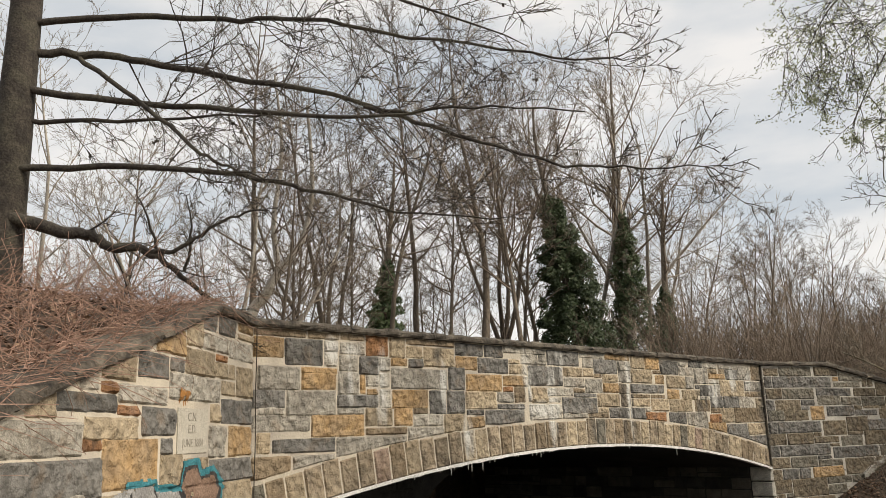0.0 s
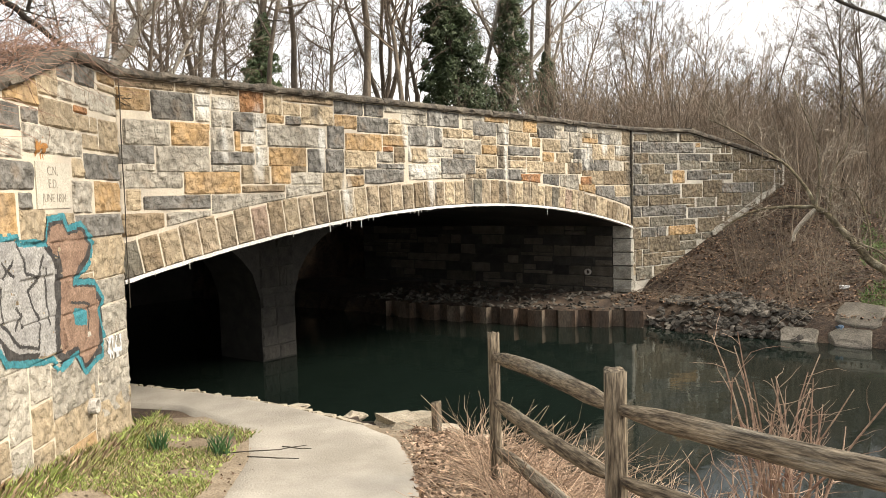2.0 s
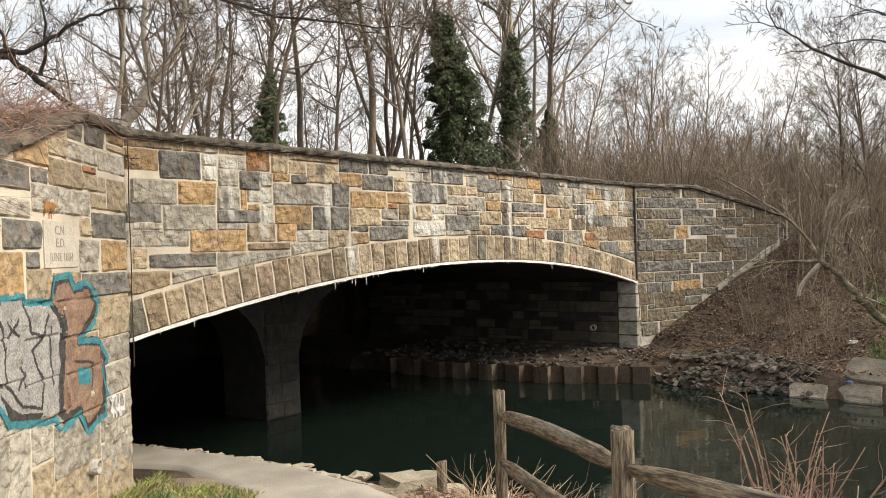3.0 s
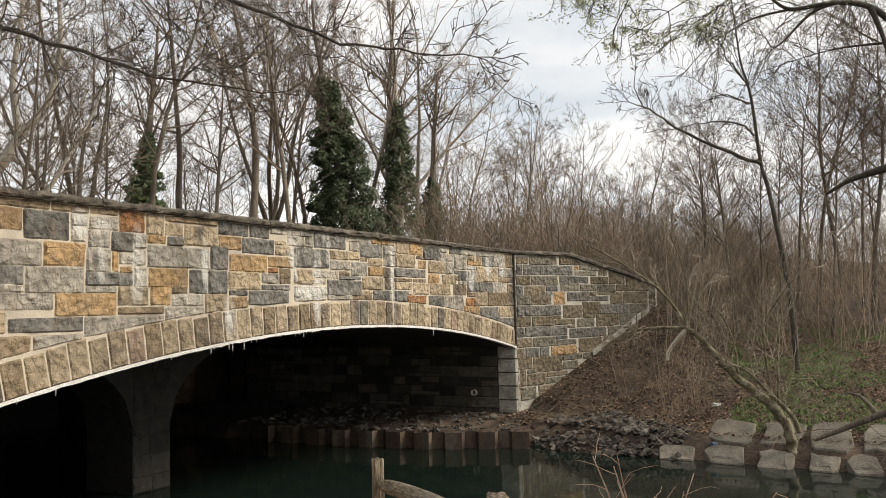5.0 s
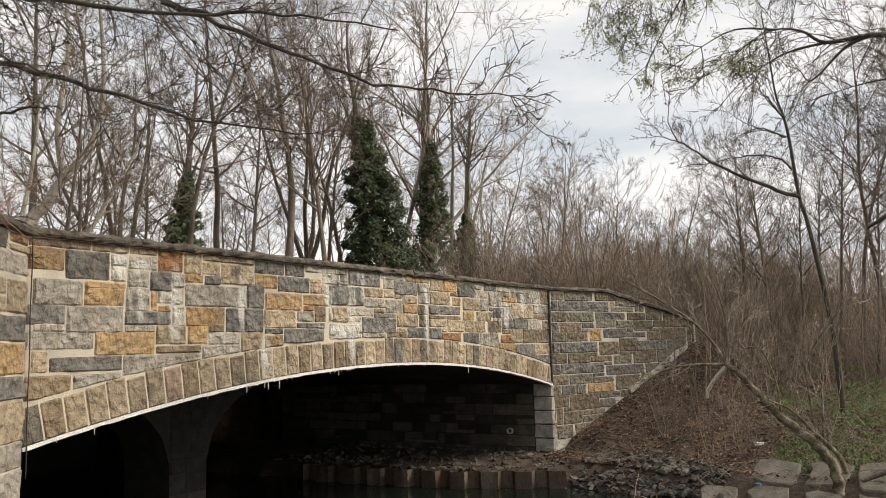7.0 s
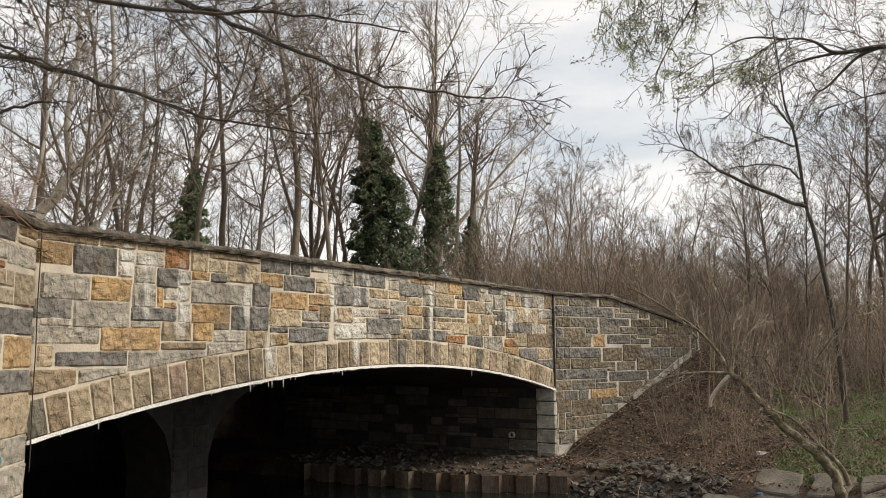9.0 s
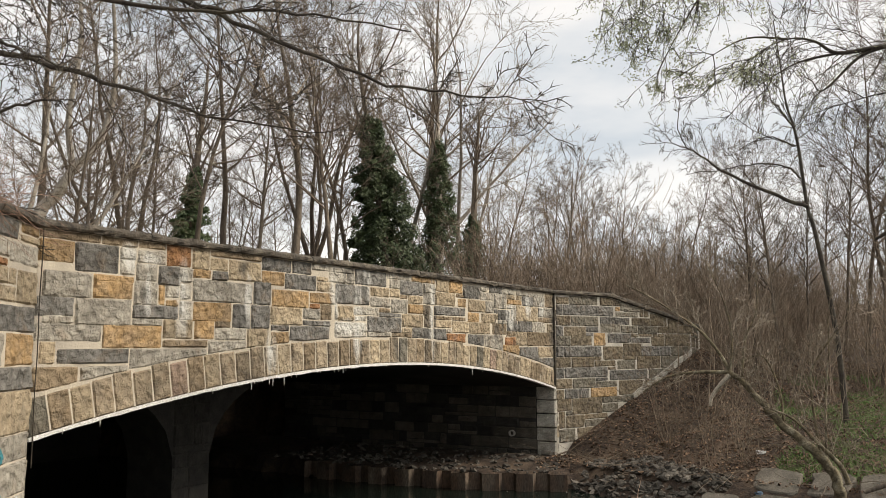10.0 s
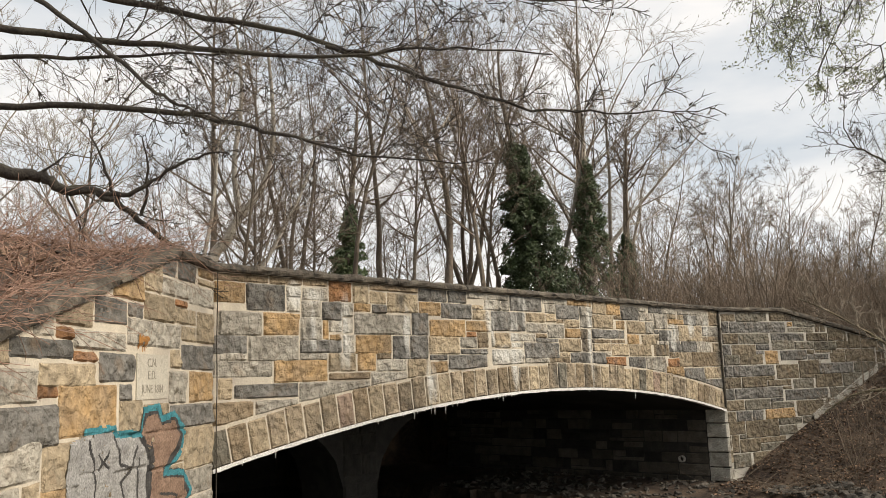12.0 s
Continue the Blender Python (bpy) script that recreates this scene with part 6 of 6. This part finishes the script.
# pale-barked tree with a leaning white limb behind the wing
pale_tree = thing("pale_barked_tree", "leafless tree with smooth whitish leaning limb", "tree")
trunk, twigs = Net(), Net()
p0 = sky(-21.5, 0, 24)
p0.z = height(p0.x, p0.y) - 0.3
stem = glide([p0, sky(-20.6, 7, 24), sky(-19.4, 9.9, 24), sky(-18.5, 11.6, 24), sky(-16.9, 13.8, 24), sky(-16.2, 17.5, 24), sky(-16.6, 23, 24)])
trunk.tube(stem, taper(0.2, 0.04, len(stem)), 9)
side = glide([sky(-18.5, 11.6, 24), sky(-18.9, 15, 24), sky(-18.4, 20, 24), sky(-19, 25, 24)])
trunk.tube(side, taper(0.1, 0.03, len(side)), 8)
for q in (stem[8:], side):
    branch_out(nr, twigs, q, 0.06, 0, [(12, 0.34, 46, 0.14, 0.06, 5), (7, 0.5, 42, 0.16, 0.03, 4), (5, 0.5, 40, 0.16, 0.02, 3), (3, 0.5, 40, 0.16, 0.02, 3)], 0.006)
part("trunk", trunk, M_PALE_BARK, pale_tree, smooth=True)
part("crown", twigs, M_TWIG, pale_tree)

# sapling with a long side limb on the far slope
sap = thing("sapling", "slender dark leafless sapling with a long level limb", "tree")
trunk, twigs = Net(), Net()
b0 = sky(32.1, -3.8, 19)
b0.z = height(b0.x, b0.y) - 0.2
stem = glide([b0, sky(31.9, 0.0, 19), sky(31.55, 3.4, 19), sky(30.95, 7.5, 19), sky(30.6, 9.1, 19), sky(30.3, 12.7, 19), sky(30.06, 14.3, 19), sky(29.7, 15.7, 19), sky(29.5, 17.9, 19), sky(29.2, 21, 19)])
trunk.tube(stem, taper(0.06, 0.012, len(stem)), 8)
branch_out(nr, twigs, stem[20:], 0.03, 0, [(14, 0.4, 50, 0.14, 0.04, 5), (6, 0.5, 42, 0.16, 0.0, 4), (3, 0.5, 40, 0.16, -0.02, 3)], 0.0055)
SIDE_BOUGHS = [([(30.62, 9.1), (28.29, 10.22), (25.69, 11.7), (24.37, 12.73), (23.25, 13.52), (21.87, 13.97)], 0.045, 12), ([(30.3, 10.93), (29.48, 11.73), (27.73, 12.08), (25.7, 11.93), (23.17, 11.79)], 0.024, 9),
         ([(30.09, 12.96), (28.93, 13.71), (27.82, 13.65), (26.44, 13.0)], 0.02, 7), ([(30.06, 14.18), (29.26, 15.49), (28.85, 15.98), (28.57, 16.9)], 0.024, 7), ([(23.36, 13.28), (22.74, 14.82), (22.95, 16.62)], 0.016, 7)]
for way_points, r, kids in SIDE_BOUGHS:
    bough(trunk, twigs, [sky(b, e, 19 - 0.25 * k) for k, (b, e) in enumerate(way_points)], r, 0.006, nr, kids, None, 0.0055, 0.3)
part("trunk", trunk, M_NEAR_BARK, sap, smooth=True)
part("crown", twigs, M_NEAR_BARK, sap)

bud_nodes, bud_links = M_BUD.node_tree.nodes, M_BUD.node_tree.links
bud_shader = bud_nodes["Principled BSDF"]
bud_thin = bud_nodes.new("ShaderNodeBsdfTranslucent")
bud_mix = bud_nodes.new("ShaderNodeMixShader")
bud_mix.inputs[0].default_value = 0.5
bud_links.new(bud_shader.inputs["Base Color"].links[0].from_socket, bud_thin.inputs["Color"])
bud_links.new(bud_shader.outputs[0], bud_mix.inputs[1])
bud_links.new(bud_thin.outputs[0], bud_mix.inputs[2])
bud_links.new(bud_mix.outputs[0], bud_nodes["Material Output"].inputs[0])

# tree off the walk whose budding limbs hang over the stream
bud_tree = thing("budding_tree", "leaning streamside tree with drooping limbs and pale young leaves", "tree")
trunk, twigs, buds = Net(), Net(), Net()
tips = []
b1 = Vector((10.4, 6.4, 0))
b1.z = height(b1.x, b1.y) - 0.3
crotch = b1 + Vector((-0.5, 0.9, 5.2))
trunk.tube(glide([b1, b1 + Vector((0, 0.3, 2.6)), crotch, crotch + Vector((0.2, 0.2, 3)), crotch + Vector((0.2, 0.2, 6))]), taper(0.3, 0.08, 21), 12)
HANGING = [([crotch, sky(42, 15, 11.6), sky(39.2, 16.4, 11.2), sky(37.55, 17.85, 11), sky(35.6, 18.45, 10.8), sky(33.0, 18.5, 10.6), sky(31.7, 19.4, 10.5), sky(30.2, 19.8, 10.4), sky(28.4, 19.3, 10.3), sky(26.4, 17.6, 10.2)], 0.062),
           ([sky(33.0, 18.5, 10.6), sky(30.75, 18.3, 10.5), sky(29.2, 17.7, 10.4), sky(27.6, 16.8, 10.3), sky(25.9, 15.2, 10.2)], 0.018),
           ([sky(35.6, 18.45, 10.8), sky(34.1, 18.0, 10.7), sky(32.0, 16.35, 10.6), sky(31.3, 17.1, 10.5), sky(30.5, 17.5, 10.4)], 0.027),
           ([sky(38.2, 15.6, 11.1), sky(35.6, 15.7, 11), sky(33.3, 15.4, 10.8), sky(30.5, 14.8, 10.6)], 0.018),
           ([sky(37.6, 17.85, 11), sky(38.2, 15.9, 11), sky(38.45, 14, 11), sky(38.8, 11.5, 11)], 0.04),
           ([crotch + Vector((0, 0, 1)), sky(40, 23, 11), sky(33, 26, 10.5), sky(26, 25, 10.2), sky(20.5, 22.5, 10)], 0.05),
           ([sky(26, 25, 10.2), sky(23, 21, 10), sky(21.5, 18.5, 9.9)], 0.016),
           ([sky(30, 19.8, 10.4), sky(27.5, 20.2, 10.2), sky(25, 19.3, 10), sky(22.5, 18, 9.9)], 0.016),
           ([crotch + Vector((0, 0, 2)), sky(38, 28, 11), sky(29, 29, 10.5), sky(22, 26.5, 10), sky(18.8, 22.5, 9.8)], 0.045)]
for ctrl, r in HANGING:
    pts = glide(ctrl)
    trunk.tube(pts, [max(0.005, r * (1 - k / len(pts)) ** 1.3) for k in range(len(pts))], 7)
    reach = sum((pts[i + 1] - pts[i]).length for i in range(len(pts) - 1))
    branch_out(nr, twigs, pts[4:] if len(pts) > 12 else pts, 0.02, 0, [(int(5 * reach), min(0.45, 1.9 / reach), 58, 0.16, -0.12, 4), (6, 0.5, 42, 0.2, -0.12, 3), (3, 0.55, 38, 0.18, -0.1, 3)], 0.0035, tips)
leafy = [v for v in tips if v.x < 0.56 * v.y and v.z - 2.7 > 0.27 * v.length]
for i in range(10000):
    v = nr.choice(leafy if i % 7 else tips)
    buds.leaf((v[0] + nr.gauss(0, 0.03), v[1] + nr.gauss(0, 0.03), v[2] + nr.gauss(0, 0.03)), nr.uniform(0.024, 0.05), nr)
trunk.tube(glide([b1 + Vector((0, 0.2, 2.0)), sky(42, 8.4, 11.8), sky(38.6, 8.2, 12), sky(37.1, 7.9, 12.3), sky(35.7, 7.5, 12.6), sky(34.4, 6.8, 12.8)]), taper(0.09, 0.02, 26), 8)
part("trunk", trunk, M_NEAR_BARK, bud_tree, smooth=True)
part("crown", twigs, M_NEAR_BARK, bud_tree, "thin drooping twigs")
part("young_leaves", buds, M_BUD, bud_tree, "small pale green opening leaves")

# leaning tree with a broken limb on the revetment
lean = thing("leaning_tree", "leaning mossy tree with a torn pale limb over the water", "tree")
trunk, torn, twigs = Net(), Net(), Net()


def leaning(points, near=15.1):
    return glide([sky(b, e, near + 0.05 * (31 - b)) for b, e in points])


main = leaning([(31.6, -9.8), (31.47, -8.75), (31.22, -7.6), (30.03, -6.14), (28.46, -4.81), (27.2, -3.25), (26.06, -2.0), (25.39, -1.46)])
main = [p + Vector((nr.gauss(0, 0.012), nr.gauss(0, 0.012), nr.gauss(0, 0.012))) for p in main]
trunk.tube(main, [r * (1 + 0.16 * noise.noise(Vector((k * 0.9, 2, 5)))) for k, r in enumerate(taper(0.098, 0.042, len(main)))], 10)
up = leaning([(25.39, -1.46), (24.75, -0.17), (23.56, 1.32), (21.8, 2.67), (20.36, 3.65), (18.89, 4.45)])
trunk.tube(up, taper(0.032, 0.009, len(up)), 6)
low = leaning([(25.39, -1.46), (23.09, -1.47), (21.27, -1.84), (19.77, -2.79)])
trunk.tube(low, taper(0.034, 0.012, len(low)), 6)
root = leaning([(31.99, -8.2), (31.57, -7.08), (30.37, -5.78), (29.14, -4.44), (27.85, -3.77)], 14.95)
trunk.tube(root, taper(0.045, 0.012, len(root)), 6)
shoots = [leaning([(30.83, -6.6), (30.93, -4.39), (31.05, -2.31), (31.33, -0.2), (31.4, 2.2)]), leaning([(30.51, -6.5), (30.2, -3.02), (30.3, -1.26), (31.36, 0.51), (32.4, 1.9), (33.0, 4.4)]),
          leaning([(28.5, -4.8), (28.3, -2.4), (27.4, -0.4), (25.9, -0.9)]), leaning([(26.1, -2.0), (26.4, 0.6), (27.2, 2.6), (27.3, 5.2)]), leaning([(25.4, -1.4), (25.6, 0.9), (25.2, 3.2), (24.1, 6.0)])]
for q in shoots:
    trunk.tube(q, taper(0.024, 0.006, len(q)), 5)
torn.tube(leaning([(25.37, -1.6), (24.65, -2.38), (24.16, -3.11), (24.07, -3.66)]), [0.04] * 5 + [0.036] * 5 + [0.03] * 5 + [0.008], 8)
for pts, k in [(up, 13), (low, 9), (main, 14), (root, 6)] + [(q, 9) for q in shoots]:
    branch_out(nr, twigs, pts, 0.016, 0, [(int(k * 1.4), 0.36, 45, 0.12, 0.05, 4), (5, 0.5, 40, 0.14, 0.03, 3), (3, 0.5, 40, 0.16, 0.0, 3)], 0.0062)
part("trunk", trunk, M_MOSSY, lean, "grey-brown bark with moss", smooth=True)
part("torn_limb", torn, M_TORN, lean, "torn limb with bare pale wood", smooth=True)
part("crown", twigs, M_PALE_TWIG, lean)

# ---- ivy-clad trees beyond the bridge ----


def ivy_tree(b, d, top_e, wide, n, seed, label, lean=(0, 0), brown=0.0):
    rng = random.Random(seed)
    tree = thing("ivy_tree", label, "tree", group="ivy-clad trees")
    x, y = from_eye(b, d)
    z0 = height(x, y) - 0.3
    top = sky(b, top_e, d).z
    trunk, leaves, twigs = Net(), Net(), Net()
    stem = wander(rng, (x, y, z0), (lean[0], lean[1], 1), top - z0 + 4, 12, 0.035, 0.03)
    trunk.tube(stem, taper(0.25, 0.04, 13), 9)
    branch_out(rng, twigs, stem[4:], 0.16, 0, [(13, 0.42, 40, 0.12, 0.1, 5), (6, 0.5, 40, 0.14, 0.05, 4), (5, 0.5, 40, 0.16, 0.03, 3), (3, 0.55, 36, 0.16, 0.02, 3)], 0.009)
    lumps = []
    for k in range(340):
        f = rng.random() ** 1.1
        z = z0 + 0.5 + (top - z0 - 0.8) * f
        i = min(11, int((z - z0) / (top - z0 + 4) * 12))
        r = wide * (1.04 - f ** 2.2) * math.sqrt(rng.random()) * rng.choice((1, 1, 1.2, 1.45)) + 0.05
        q = rng.uniform(0, 6.28)
        lumps.append((stem[i].x + r * math.cos(q) * 0.75, stem[i].y + r * math.sin(q) * 0.75, z, wide * rng.uniform(0.07, 0.2) * (1.15 - 0.65 * f) + 0.08))
    for _ in range(n):
        lx, ly, lz, lr = rng.choice(lumps)
        g = Vector((rng.gauss(0, 1), rng.gauss(0, 1), rng.gauss(0, 1.3))).normalized() * lr * rng.uniform(0.55, 1.1)
        leaves.leaf((lx + g.x, ly + g.y, lz + g.z), rng.uniform(0.10, 0.19), rng)
    if brown:
        for _ in range(int(260 * brown)):
            f = rng.random()
            z = z0 + 1 + (top - z0) * f * 0.85
            q = rng.uniform(0, 6.28)
            pts = wander(rng, (x, y, z), (math.cos(q), math.sin(q), rng.uniform(-0.2, 0.5)), wide * rng.uniform(0.8, 1.7), 4, 0.25, -0.08)
            twigs.tube(pts, taper(0.012, 0.005, 5), 3)
            branch_out(rng, twigs, pts, 0.008, 0, [(5, 0.45, 40, 0.2, -0.05, 3)], 0.006)
    part("trunk", trunk, M_PALE_BARK if brown else M_BARK, tree, smooth=True)
    part("crown", twigs, M_TWIG, tree, "leafless branches above the ivy")
    part("ivy", leaves, M_IVY, tree, "dense dark green ivy leaves")


ivy_tree(2.7, 34, 16.8, 1.75, 42000, 5, "tall tree clad in dense dark green ivy")
ivy_tree(6.0, 35.5, 15.0, 1.1, 15000, 6, "tree with thin ivy and hanging brown vine twigs", brown=1.0)
ivy_tree(7.7, 33, 10.0, 0.75, 8000, 7, "leaning stem with a short sleeve of ivy", lean=(0.1, 0))
ivy_tree(-11.6, 30, 13.0, 0.85, 12000, 8, "tree with ivy on its lower trunk")

# ---- driftwood, litter and the far road rail ----
log = Net()
log.tube(glide([sky(38.5, -6.2, 14.2), sky(36.5, -7.0, 14.3), sky(34.2, -8.0, 14.4), sky(32.8, -8.6, 14.3)]), taper(0.07, 0.03, 16), 8)
log.tube(glide([sky(36.5, -7.0, 14.3), sky(35.6, -5.9, 14.5), sky(34.9, -5.7, 14.6)]), taper(0.04, 0.012, 11), 6)
single("driftwood", log, M_BARK, "weathered bare driftwood lying on the revetment", "driftwood", smooth=True)
M_SCRAP = material("white_scrap", (0.7, 0.7, 0.68), (0.55, 0.55, 0.53), 20, 0.6, 0.3, 40)
M_BLUE = material("blue_scrap", (0.09, 0.14, 0.20), (0.06, 0.10, 0.15), 20, 0.5, 0.3, 40)
for i, (b, e, d, m, label) in enumerate(((27.0, -5.6, 17.2, M_SCRAP, "crumpled white plastic scrap on the leaf litter"), (26.8, -8.3, 15.4, M_BLUE, "crumpled blue plastic scrap on the bank"))):
    p = sky(b, e, d)
    ob = tagged(new("litter_scrap", boulder(70 + i, 0.09, 0.06, 0.035, m, 0.9)), label, "litter", "scraps of litter")
    ob.matrix_basis = pose(p.x, p.y, height(p.x, p.y) + 0.03, 0, 0, 40 * i)
